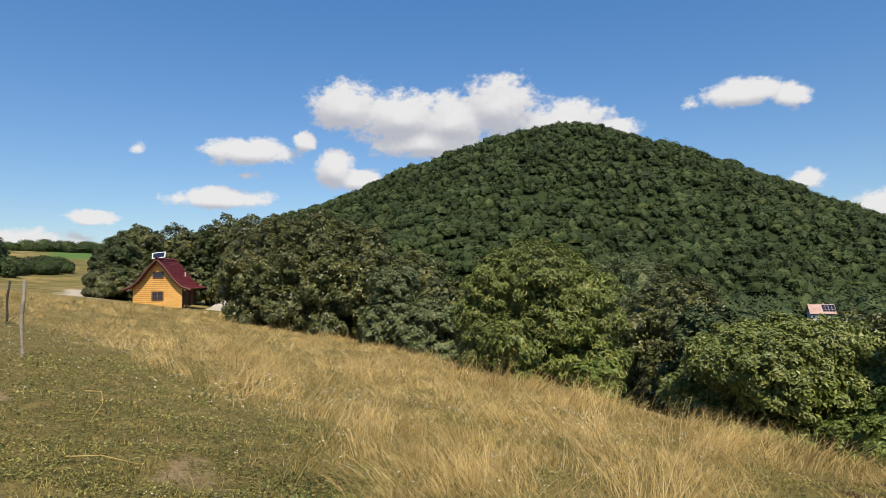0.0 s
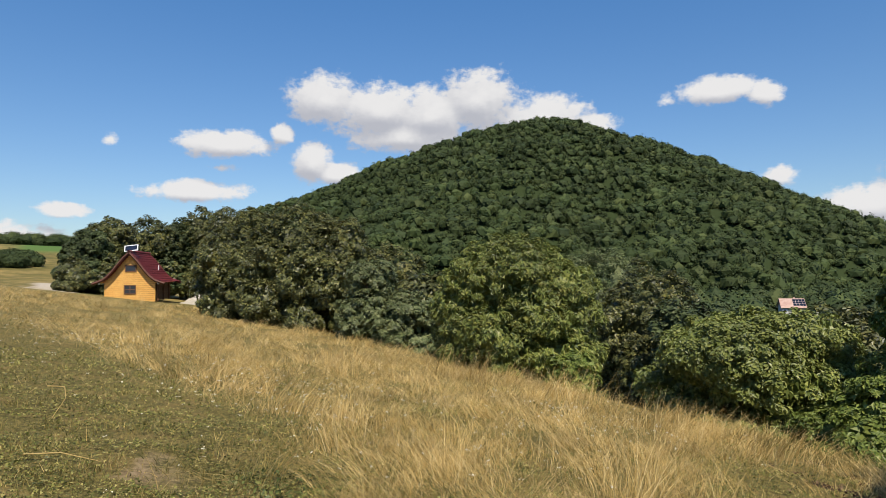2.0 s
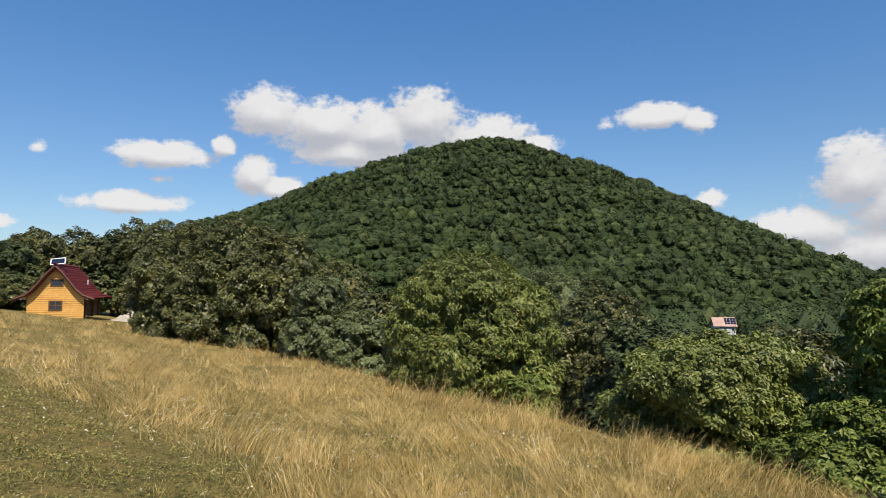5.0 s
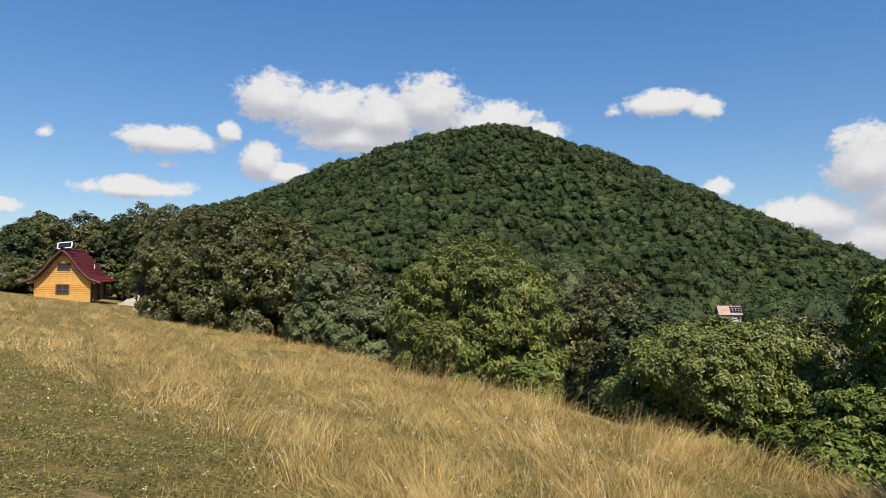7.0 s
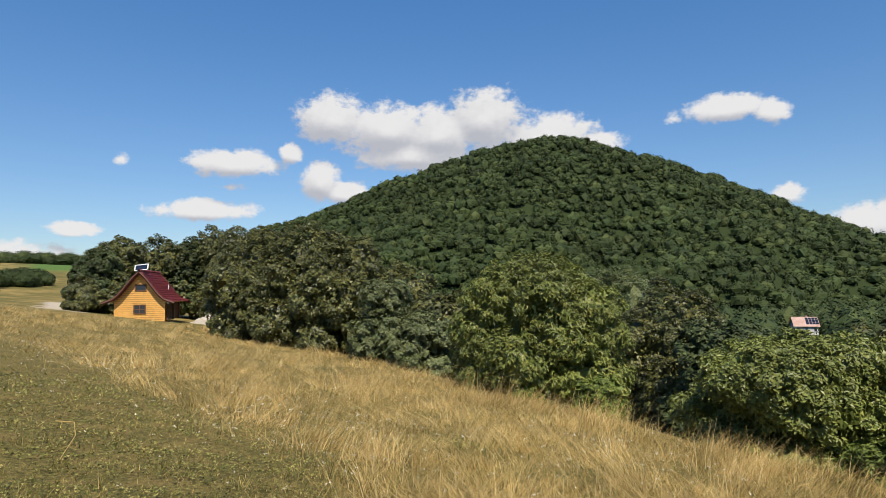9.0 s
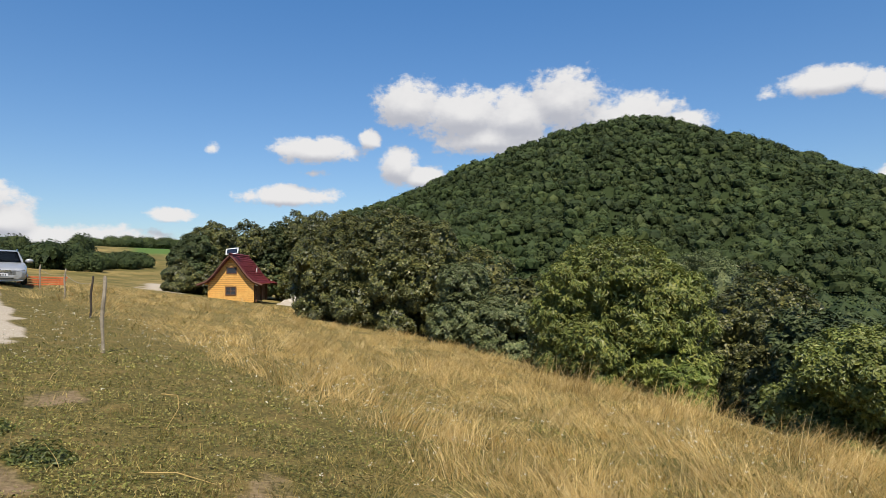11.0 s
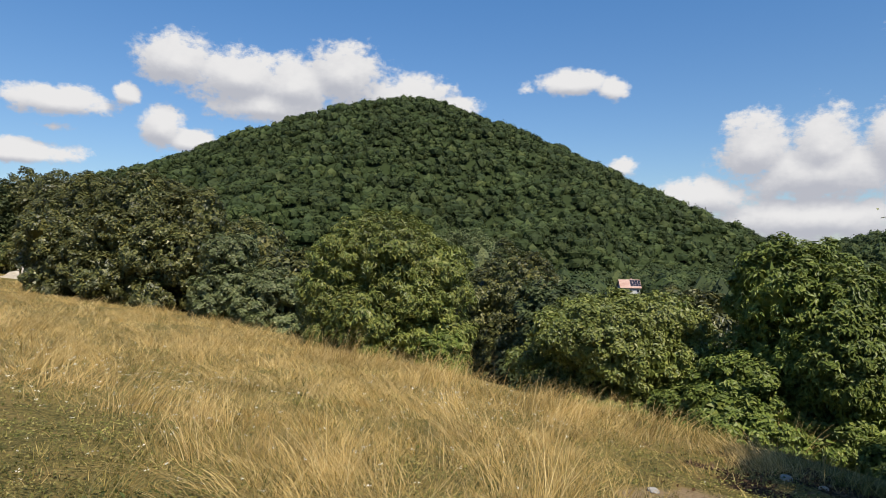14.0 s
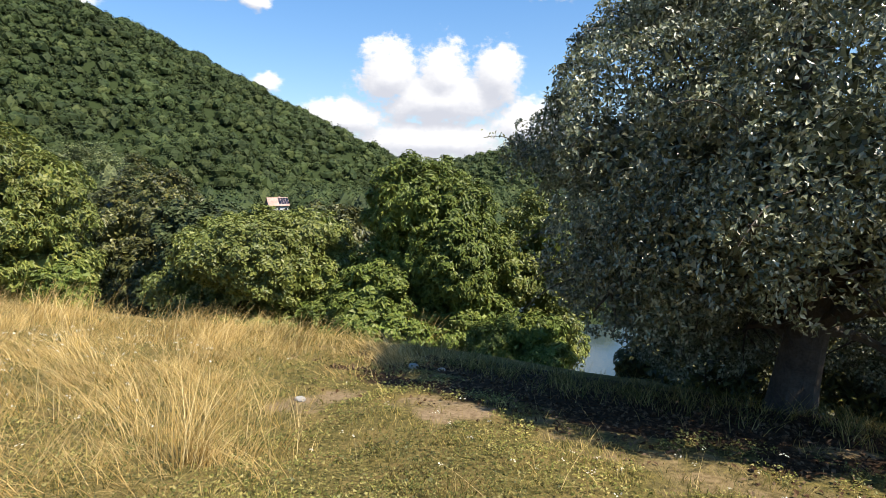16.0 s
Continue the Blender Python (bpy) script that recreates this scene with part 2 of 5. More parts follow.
M_CELL, t, b = material("solar cells", 0.15, 0.0, 0.6)
b.inputs["Base Color"].default_value = (0.012, 0.016, 0.03, 1)
M_PAINT = plain("silver car paint", (0.38, 0.382, 0.388), (0.43, 0.432, 0.436), 1.0, 0.28, 0.4, 0.5)
M_CARGLASS, t, b = material("car glass", 0.12, 0.0, 0.25)
b.inputs["Base Color"].default_value = (0.012, 0.014, 0.016, 1)
M_BLACK = plain("black plastic", (0.0096, 0.0096, 0.0096), (0.02, 0.02, 0.02), 8.0, 0.6)
M_RUBBER = plain("tyre rubber", (0.0096, 0.0096, 0.0096), (0.024, 0.024, 0.0224), 10.0, 0.85)
M_CHROME, t, b = material("chrome", 0.12, 1.0, 0.5)
b.inputs["Base Color"].default_value = (0.75, 0.75, 0.76, 1)
M_LENS, t, b = material("headlight lens", 0.2, 0.0, 0.6)
b.inputs["Base Color"].default_value = (0.3, 0.31, 0.33, 1)
M_ORANGE = plain("orange-red painted planks", (0.4, 0.08, 0.024), (0.56, 0.16, 0.056), 4.0, 0.65)
M_SAND = plain("pale sandy soil", (0.288, 0.248, 0.192), (0.44, 0.4, 0.336), 1.2, 0.95, 0, 0.1, 0.05)
M_TILE_RED = plain("faded red roof tiles", (0.336, 0.2, 0.16), (0.464, 0.32, 0.264), 0.8, 0.8)
M_PLASTER = plain("pale plaster", (0.496, 0.48, 0.44), (0.608, 0.592, 0.56), 0.5, 0.9)
M_WIRE = plain("fence wire", (0.24, 0.24, 0.24), (0.4, 0.4, 0.4), 5.0, 0.5, 0.6)
M_STONE = plain("pale stone", (0.24, 0.224, 0.2), (0.384, 0.368, 0.336), 14.0, 0.9, 0, 0.2, 0.01)

# ---- ground ----


def smooth(a, b, x):
    t = np.clip((x - a) / (b - a), 0, 1)
    return t * t * (3 - 2 * t)


def lumps(x, y, size, seed=0):
    """Smooth noise between -1 and 1, from a few crossed waves."""
    rng = np.random.default_rng(seed)
    out = np.zeros_like(np.asarray(x, float))
    for k in range(7):
        th, ph, f = rng.uniform(0, 6.283), rng.uniform(0, 6.283), rng.uniform(0.6, 1.7) * 6.283 / size
        th2, ph2 = rng.uniform(0, 6.283), rng.uniform(0, 6.283)
        out += np.sin(f * (x * np.cos(th) + y * np.sin(th)) + ph + 1.3 * np.sin(0.6 * f * (x * np.cos(th2) + y * np.sin(th2)) + ph2))
    return np.clip(out / 3.5, -1, 1)


def edge_x(y):
    """The meadow's right-hand rim."""
    line = 4.3 - 0.46 * (y - 10.5)
    w = 0.8
    return -w * np.log(np.exp(-np.clip(line, -200, 60) / w) + np.exp(-5.7 / w))


def rim(x, y):
    return (x - edge_x(y)) * 0.9


LAKE = (66.0, 47.0)


def height(x, y):
    x, y = np.asarray(x, float), np.asarray(y, float)
    r = np.hypot(x, y) + 1e-6
    az = np.degrees(np.arctan2(x, y))
    k = np.minimum(1, 55 / r)
    m = 0.29 - 0.118 * x * k - 0.068 * y * k + 0.25 * smooth(8, 17, -x) + 0.04 * lumps(x, y, 3.5, 3)
    m = m + 12 * smooth(100, 280, r) * smooth(-15, -28, az)
    s = np.maximum(rim(x, y), 0)
    floor = -20 + 1.5 * lumps(x, y, 60, 5)
    slope = m - 0.42 * (np.sqrt(s * s + 9) - 3)
    z = np.where(s > 0, floor + np.log1p(np.exp(np.clip((slope - floor) / 1.5, -30, 30))) * 1.5, m)
    z = np.where((s > 0) & ((slope - floor) > 30), slope, z)
    lx, ly = x - LAKE[0], y - LAKE[1]
    along, across = lx * 0.57 - ly * 0.82, lx * 0.82 + ly * 0.57
    d = np.sqrt((along / 60) ** 2 + (across / 17) ** 2)
    z = np.where(r > 45, z - 3.5 * smooth(1.15, 0.85, d) * smooth(-12, -17, z), z)
    hx, hy = x - 190, y - 982
    hd = np.hypot(hx, hy) * (1 + 0.04 * lumps(x, y, 420, 9))
    side = (hx * 0.98 - hy * 0.196) / (hd + 1)
    cone = 233 - (0.475 + 0.045 * np.clip(side, -1, 0) + 0.031 * np.clip(side, 0, 1)) * (np.sqrt(hd * hd + 6400) - 80) + 2.5 * lumps(x, y, 150, 11) + 4.5 * lumps(x, y, 95, 12) * smooth(20, 140, hd)
    hd2 = np.hypot(x - 800, y - 420)
    cone2 = 60 - 0.3 * (np.sqrt(hd2 * hd2 + 1e4) - 100)
    far = 60 * smooth(1700, 3000, r) - 20
    for c in (cone, cone2, far):
        z = np.where((r > 120), np.maximum(z, c), z)
    return z


def mesh_np(name, verts, faces):
    """A mesh from arrays: faces all of one size."""
    me = bpy.data.meshes.new(name)
    n, k = faces.shape
    me.vertices.add(len(verts))
    me.vertices.foreach_set("co", np.asarray(verts, np.float32).ravel())
    me.loops.add(n * k)
    me.loops.foreach_set("vertex_index", np.asarray(faces, np.int32).ravel())
    me.polygons.add(n)
    me.polygons.foreach_set("loop_start", np.arange(0, n * k, k, dtype=np.int32))
    me.update(calc_edges=True)
    me.shade_flat()
    return me


def near_mask(x, y, cx, cy, rx, ry, turn=0.0, wob=0.35, seed=1):
    c, s = math.cos(radians(turn)), math.sin(radians(turn))
    u, v = ((x - cx) * c + (y - cy) * s) / rx, (-(x - cx) * s + (y - cy) * c) / ry
    return smooth(1.25, 0.7, np.hypot(u, v) + wob * lumps(x, y, 1.1, seed))


def gold(x, y):
    """Where the tall dry grass stands: 1 in it, 0 on the short green turf."""
    w = 0.8 * lumps(x, y, 4.0, 21) + 0.35 * lumps(x, y, 1.3, 22)
    left = x + 0.5 + 0.62 * (y - 4.9) + 0.48 * np.maximum(y - 7.5, 0) + w * (1 + 0.08 * np.maximum(y - 6, 0))
    right = 1.2 + 0.78 * (y - 4.0) - x + w * 0.6
    brow = smooth(-2.0, -0.6, rim(x, y) + 0.4 * w) * smooth(5.2, 7.0, y)
    main = smooth(-0.5, 1.3, left / (1 + 0.12 * np.maximum(y - 8, 0)) - 0.05 * np.maximum(y - 8, 0).clip(0, 12) * 0.4) * np.maximum(smooth(-0.8, 0.8, right), brow) * smooth(3.9, 5.8, y + 0.5 * w + 0.8 * np.clip(x, 0, 2.2))
    return main * (1 - 0.7 * smooth(0.1, 0.7, lumps(x, y, 2.6, 23) + 0.3 * lumps(x, y, 0.8, 24)))


def dirt(x, y):
    d = 0.5 * near_mask(x, y, -1.9, 4.6, 0.24, 0.5, 20, 0.9, seed=31)
    d = np.maximum(d, 0.6 * near_mask(x, y, -5.0, 6.6, 0.7, 0.35, -40, 0.9, seed=32))
    d = np.maximum(d, 0.55 * near_mask(x, y, -3.6, 4.3, 0.5, 0.25, -30, 0.9, seed=33))
    d = np.maximum(d, 0.55 * near_mask(x, y, 3.2, 5.4, 0.6, 0.3, 20, seed=34))
    d = np.maximum(d, 0.65 * near_mask(x, y, 3.6, 4.35, 0.55, 0.35, 20, seed=35))
    d = np.maximum(d, 0.45 * near_mask(x, y, 4.0, 2.4, 0.6, 1.7, 8, 0.6, seed=36))
    return np.maximum(d, 0.5 * near_mask(x, y, 5.5, 3.4, 1.2, 3.0, 5, seed=37))


def track(x, y):
    """The pale track: it comes past on the left and runs up to the car."""
    c = -9.0 - 0.62 * (y - 7.3) - 0.02 * np.maximum(y - 9, 0) ** 2 + 0.65 * smooth(19, 11, y)
    t = smooth(1.95, 1.35, np.abs(x - c + 0.2 * lumps(x, y, 3, 41) + 0.1 * lumps(x, y, 0.7, 43))) * smooth(25, 21.5, y) * smooth(-4, 2, y)
    bend = smooth(2.6, 1.5, np.abs(x + 28.5 + 0.6 * (y - 50) + 0.8 * lumps(x, y, 16, 42))) * smooth(44, 48, y) * smooth(96, 84, y)
    return np.maximum(t, bend)


azs = np.radians(np.concatenate([np.arange(-180, -62, 6), np.arange(-62, 106, 0.95), np.arange(106, 180, 6)]))
rs = np.concatenate([[0.0], 0.4 * 1.019 ** np.arange(0, 246), 42 * 1.036 ** np.arange(0, 133)])
R_, A_ = np.meshgrid(rs, azs, indexing="ij")
X_, Y_ = R_ * np.sin(A_), R_ * np.cos(A_)
Z_ = height(X_, Y_)
na = len(azs)
i0 = np.arange(len(rs) - 1)[:, None] * na
j0, j1 = np.arange(na)[None], (np.arange(na)[None] + 1) % na
faces = np.stack([i0 + j0, i0 + j1, i0 + na + j1, i0 + na + j0], -1).reshape(-1, 4)[:, ::-1]
gm = mesh_np("ground", np.stack([X_, Y_, Z_], -1).reshape(-1, 3), faces)
gm.shade_smooth()
fx, fy = X_.ravel(), Y_.ravel()
rr_, aa_ = np.hypot(fx, fy), np.degrees(np.arctan2(fx, fy))
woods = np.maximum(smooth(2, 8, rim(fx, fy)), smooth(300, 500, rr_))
pasture = smooth(200, 214, rr_) * smooth(330, 300, rr_) * smooth(-27.0, -28.5, aa_) * smooth(-33, -31.5, aa_)
layers = np.stack([gold(fx, fy), np.maximum(dirt(fx, fy), 0), track(fx, fy), woods], -1)
attr = gm.color_attributes.new("cover", "FLOAT_COLOR", "POINT")
attr.data.foreach_set("color", layers.astype(np.float32).ravel())
# mask of the ground whose colour is darkened to deepen the apple tree's shadow
apple_shade = near_mask(fx, fy, 5.6, 3.6, 1.35, 3.4, 6, 0.45, seed=38)
attr = gm.color_attributes.new("field", "FLOAT_COLOR", "POINT")
downs = smooth(34, 60, rr_) * smooth(1, -2, rim(fx, fy))
attr.data.foreach_set("color", np.stack([pasture, downs, apple_shade, downs], -1).astype(np.float32).ravel())

M_GROUND, t, b = material("meadow soil and turf", 0.95, 0, 0.1)
cov = t.nodes.new("ShaderNodeVertexColor")
cov.layer_name = "cover"
cs = t.nodes.new("ShaderNodeSeparateColor")
t.links.new(cov.outputs[0], cs.inputs[0])
fld = t.nodes.new("ShaderNodeVertexColor")
fld.layer_name = "field"
v = object_coords(t)
fine, mid, big = noise_node(t, v, 22.0, 8.0, 0.7), noise_node(t, v, 3.0, 6.0), noise_node(t, v, 0.12, 4.0)
grain = noise_node(t, v, 75.0, 5.0, 0.7)
turf = mix_color(t, remap(t, fine, 0.38, 0.62), (0.043, 0.04, 0.012), (0.215, 0.165, 0.056))
turf = mix_color(t, remap(t, grain, 0.4, 0.64, 0.0, 0.75), turf, (0.088, 0.077, 0.023))
turf = mix_color(t, remap(t, mid, 0.45, 0.7, 0.0, 0.55), turf, (0.23, 0.155, 0.06))
straw = mix_color(t, remap(t, fine, 0.3, 0.7), (0.085, 0.072, 0.023), (0.29, 0.215, 0.082))
col = mix_color(t, cs.outputs[0], turf, straw)
soil = mix_color(t, remap(t, fine, 0.3, 0.7), (0.15, 0.1, 0.055), (0.31, 0.225, 0.135))
col = mix_color(t, remap(t, math_node(t, "ADD", cs.outputs[1], math_node(t, "MULTIPLY", math_node(t, "SUBTRACT", mid, 0.5), 0.8)), 0.3, 0.75), col, soil)
sand = mix_color(t, remap(t, fine, 0.3, 0.7), (0.33, 0.275, 0.2), (0.48, 0.41, 0.325))
col = mix_color(t, remap(t, math_node(t, "ADD", cs.outputs[2], math_node(t, "MULTIPLY", math_node(t, "SUBTRACT", mid, 0.5), 0.5)), 0.3, 0.7), col, sand)
hillside = mix_color(t, remap(t, big, 0.35, 0.65), (0.12, 0.1, 0.03), (0.27, 0.195, 0.07))
hillside = mix_color(t, remap(t, noise_node(t, v, 0.5, 5.0, 0.65), 0.45, 0.65, 0.0, 0.55), hillside, (0.055, 0.062, 0.02))
fs = t.nodes.new("ShaderNodeSeparateColor")
t.links.new(fld.outputs[0], fs.inputs[0])
col = mix_color(t, math_node(t, "MULTIPLY", fs.outputs[1], math_node(t, "SUBTRACT", 1.0, cs.outputs[2])), col, hillside)
# brown leaf mould with the tree's shade painted into its colour
shaded_mould = mix_color(t, remap(t, fine, 0.35, 0.7), (0.026, 0.016, 0.009), (0.085, 0.052, 0.03))
col = mix_color(t, remap(t, math_node(t, "ADD", fs.outputs[2], math_node(t, "MULTIPLY", math_node(t, "SUBTRACT", mid, 0.5), 0.7)), 0.35, 0.7), col, shaded_mould)
col = mix_color(t, fs.outputs[0], col, (0.08, 0.136, 0.032))
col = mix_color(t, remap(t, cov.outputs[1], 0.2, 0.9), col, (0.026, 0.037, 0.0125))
t.links.new(col, b.inputs["Base Color"])
bump(t, b, math_node(t, "ADD", fine, grain), 0.5, 0.03)
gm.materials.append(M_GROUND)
ground = tagged(new("ground", gm), "sloping dry meadow with green turf and bare earth patches", "ground", kind="structure")

wm = bmesh.new()
bmesh.ops.create_circle(wm, cap_ends=True, segments=64, radius=1.0)
for v_ in wm.verts:
    x0, y0 = v_.co.x * 62, v_.co.y * 18.5
    v_.co = (LAKE[0] + 0.57 * x0 + 0.82 * y0, LAKE[1] - 0.82 * x0 + 0.57 * y0, -21.6)
water_me = bpy.data.meshes.new("water")
wm.to_mesh(water_me)
wm.free()
M_WATER, t, b = material("lake water", 0.08, 0, 0.5)
b.inputs["Base Color"].default_value = (0.04, 0.06, 0.06, 1)
bump(t, b, noise_node(t, object_coords(t), 1.5, 4.0), 0.25, 0.05)
water_me.materials.append(M_WATER)
water = tagged(new("water", water_me), "grey-blue water of a small lake in the valley", "lake", kind="structure")

# ---- builders ----


def part(name, bm, mat, parent, label=""):
    me = bpy.data.meshes.new(name)
    bm.to_mesh(me)
    bm.free()
    me.materials.append(mat)
    ob = new(name, me)
    ob.parent = parent
    if label:
        ob["label"] = label
    return ob


def part_np(name, verts, faces, mat, parent=None, label=""):
    me = mesh_np(name, verts, faces)
    me.materials.append(mat)
    ob = new(name, me)
    if parent is not None:
        ob.parent = parent
    if label:
        ob["label"] = label
    return ob


def thing(name, m, label, category, group=""):
    ob = new(name)
    ob.empty_display_size = 0.3
    ob.matrix_world = m
    return tagged(ob, label, category, group)


def box(bm, size, at=(0, 0, 0), bevel=0.0, rot=None):
    m = Matrix.Translation(at) @ (rot or Matrix.Identity(4)) @ Matrix.Diagonal((*size, 1))
    vs = bmesh.ops.create_cube(bm, size=1.0, matrix=m)["verts"]
    if bevel:
        es = list({e for v_ in vs for e in v_.link_edges})
        bmesh.ops.bevel(bm, geom=es, offset=bevel, segments=2, affect="EDGES")
    return bm


def tube(points, radii, sides=8, cap=True):
    """Arrays of a tapered tube through points; faces are quads."""
    P = np.asarray(points, float)
    n = len(P)
    T = np.gradient(P, axis=0)
    T /= np.linalg.norm(T, axis=1)[:, None] + 1e-9
    ref = np.where(np.abs(T[:, 2:3]) > 0.9, np.array([[1.0, 0, 0]]), np.array([[0, 0, 1.0]]))
    B = np.cross(T, ref)
    B /= np.linalg.norm(B, axis=1)[:, None] + 1e-9
    C = np.cross(T, B)
    th = np.linspace(0, 2 * np.pi, sides, endpoint=False)
    V = P[:, None] + np.asarray(radii)[:, None, None] * (np.cos(th)[None, :, None] * B[:, None] + np.sin(th)[None, :, None] * C[:, None])
    V = V.reshape(-1, 3)
    i, j = np.arange(n - 1)[:, None] * sides, np.arange(sides)[None]
    k = (j + 1) % sides
    F = np.stack([i + j, i + k, i + sides + k, i + sides + j], -1).reshape(-1, 4)
    return V, F


def join(pieces):
    V, F, o = [], [], 0
    for v_, f_ in pieces:
        V.append(v_)
        F.append(f_ + o)
        o += len(v_)
    return np.concatenate(V), np.concatenate(F)


def unit(a):
    return a / (np.linalg.norm(a, axis=-1, keepdims=True) + 1e-9)


def leaf_quads(C, N, length, width, rng, droop=0.0):
    """Folded leaf blades, one quad each, at C facing N."""
    n = len(C)
    T = rng.normal(size=(n, 3))
    T[:, 2] -= droop * 2
    T = unit(T - (T * N).sum(1, keepdims=True) * N)
    B = np.cross(N, T)
    L = length * rng.uniform(0.65, 1.3, (n, 1))
    W = width * rng.uniform(0.7, 1.25, (n, 1))
    up = N * W * 0.18
    V = np.stack([C - T * L * 0.5, C + B * W * 0.5 + up - T * L * 0.05, C + T * L * 0.5 - up * 0.6, C - B * W * 0.5 + up - T * L * 0.05], 1).reshape(-1, 3)
    return V, np.arange(4 * n).reshape(-1, 4)


def leaf_tris(C, N, length, width, rng, droop=0.0):
    """Leaves for trees further off: one pointed triangle each."""
    n = len(C)
    T = rng.normal(size=(n, 3))
    T[:, 2] -= droop * 2
    T = unit(T - (T * N).sum(1, keepdims=True) * N)
    B = np.cross(N, T)
    L, W = length * rng.uniform(0.65, 1.3, (n, 1)), width * rng.uniform(0.7, 1.25, (n, 1))
    V = np.stack([C - T * L * 0.5 + B * W * 0.55, C + T * L * 0.55, C - T * L * 0.4 - B * W * 0.55], 1).reshape(-1, 3)
    return V, np.arange(3 * n).reshape(-1, 3)


def crown_points(lobes, total, boss, rng, low=-0.75):
    """Points on the rounded leaf clumps that stand on a crown's lobes, the way out of the clump and of the crown there."""
    lobes = np.asarray(lobes, float)
    area = (lobes[:, 3] * lobes[:, 5] * 4 * math.pi)
    want = int(0.62 * area.sum() / (math.pi * boss * boss))
    k = rng.choice(len(lobes), want * 3, p=area / area.sum())
    U = unit(rng.normal(size=(len(k), 3)))
    U[:, 2] = np.where(U[:, 2] < low, -U[:, 2], U[:, 2])
    S = lobes[k, :3] + U * lobes[k, 3:] * rng.uniform(0.84, 1.02, (len(k), 1))
    keep = np.ones(len(S), bool)
    for l in lobes:
        keep &= np.linalg.norm((S - l[:3]) / l[3:], axis=1) > 0.8
    S, U = S[keep][:want], U[keep][:want]
    R = boss * rng.uniform(0.55, 1.5, len(S))
    b = rng.choice(len(S), total, p=R ** 2 / (R ** 2).sum())
    out = unit(U[b] + np.array([0, 0, 0.45]))
    W = unit(rng.normal(size=(total, 3)) + out * 1.15)
    rho = rng.uniform(0.55, 1.05, (total, 1)) * R[b][:, None]
    return S[b] + W * rho * np.array([1, 1, 0.85]), W, out


def foliage(lobes, total, boss, length, width, rng, droop=0.0, low=-0.75, up=0.35, wild=0.38, leaf=None):
    P, W, out = crown_points(lobes, total, boss, rng, low)
    N = W * 0.7 + out * 0.5 + np.array([0, 0, up]) + rng.normal(size=P.shape) * wild
    return (leaf or leaf_quads)(P, unit(N), length, width, rng, droop)


ICO = bmesh.new()
bmesh.ops.create_icosphere(ICO, subdivisions=2, radius=1.0)
ICO_V = np.array([v_.co[:] for v_ in ICO.verts])
ICO_F = np.array([[v_.index for v_ in f.verts] for f in ICO.faces])
ICO.free()
ICO = bmesh.new()
bmesh.ops.create_icosphere(ICO, subdivisions=1, radius=1.0)
ICO1_V = np.array([v_.co[:] for v_ in ICO.verts])
ICO1_F = np.array([[v_.index for v_ in f.verts] for f in ICO.faces])
ICO.free()


def hulls(C, S, rng, fine=True, bosses=7, swell=0.34, rough=0.07, floor=-0.45):
    """Closed lumpy crowns in one mesh: C centres, S half sizes; the undersides are left open. Faces are triangles."""
    IV, IF = (ICO_V, ICO_F) if fine else (ICO1_V, ICO1_F)
    IF = IF[IV[IF][:, :, 2].mean(1) > floor]
    n = len(C)
    D = unit(rng.normal(size=(n, bosses, 3)) + np.array([0, 0, 0.35]))
    near_ = np.einsum("vk,nbk->nvb", IV, D).max(2)
    rad = 1 - swell + swell * smooth(0.55, 1.0, near_) + rng.normal(size=near_.shape) * rough
    V = C[:, None] + IV[None] * rad[..., None] * S[:, None]
    F = IF[None] + (np.arange(n) * len(IV))[:, None, None]
    return V.reshape(-1, 3), F.reshape(-1, 3), D


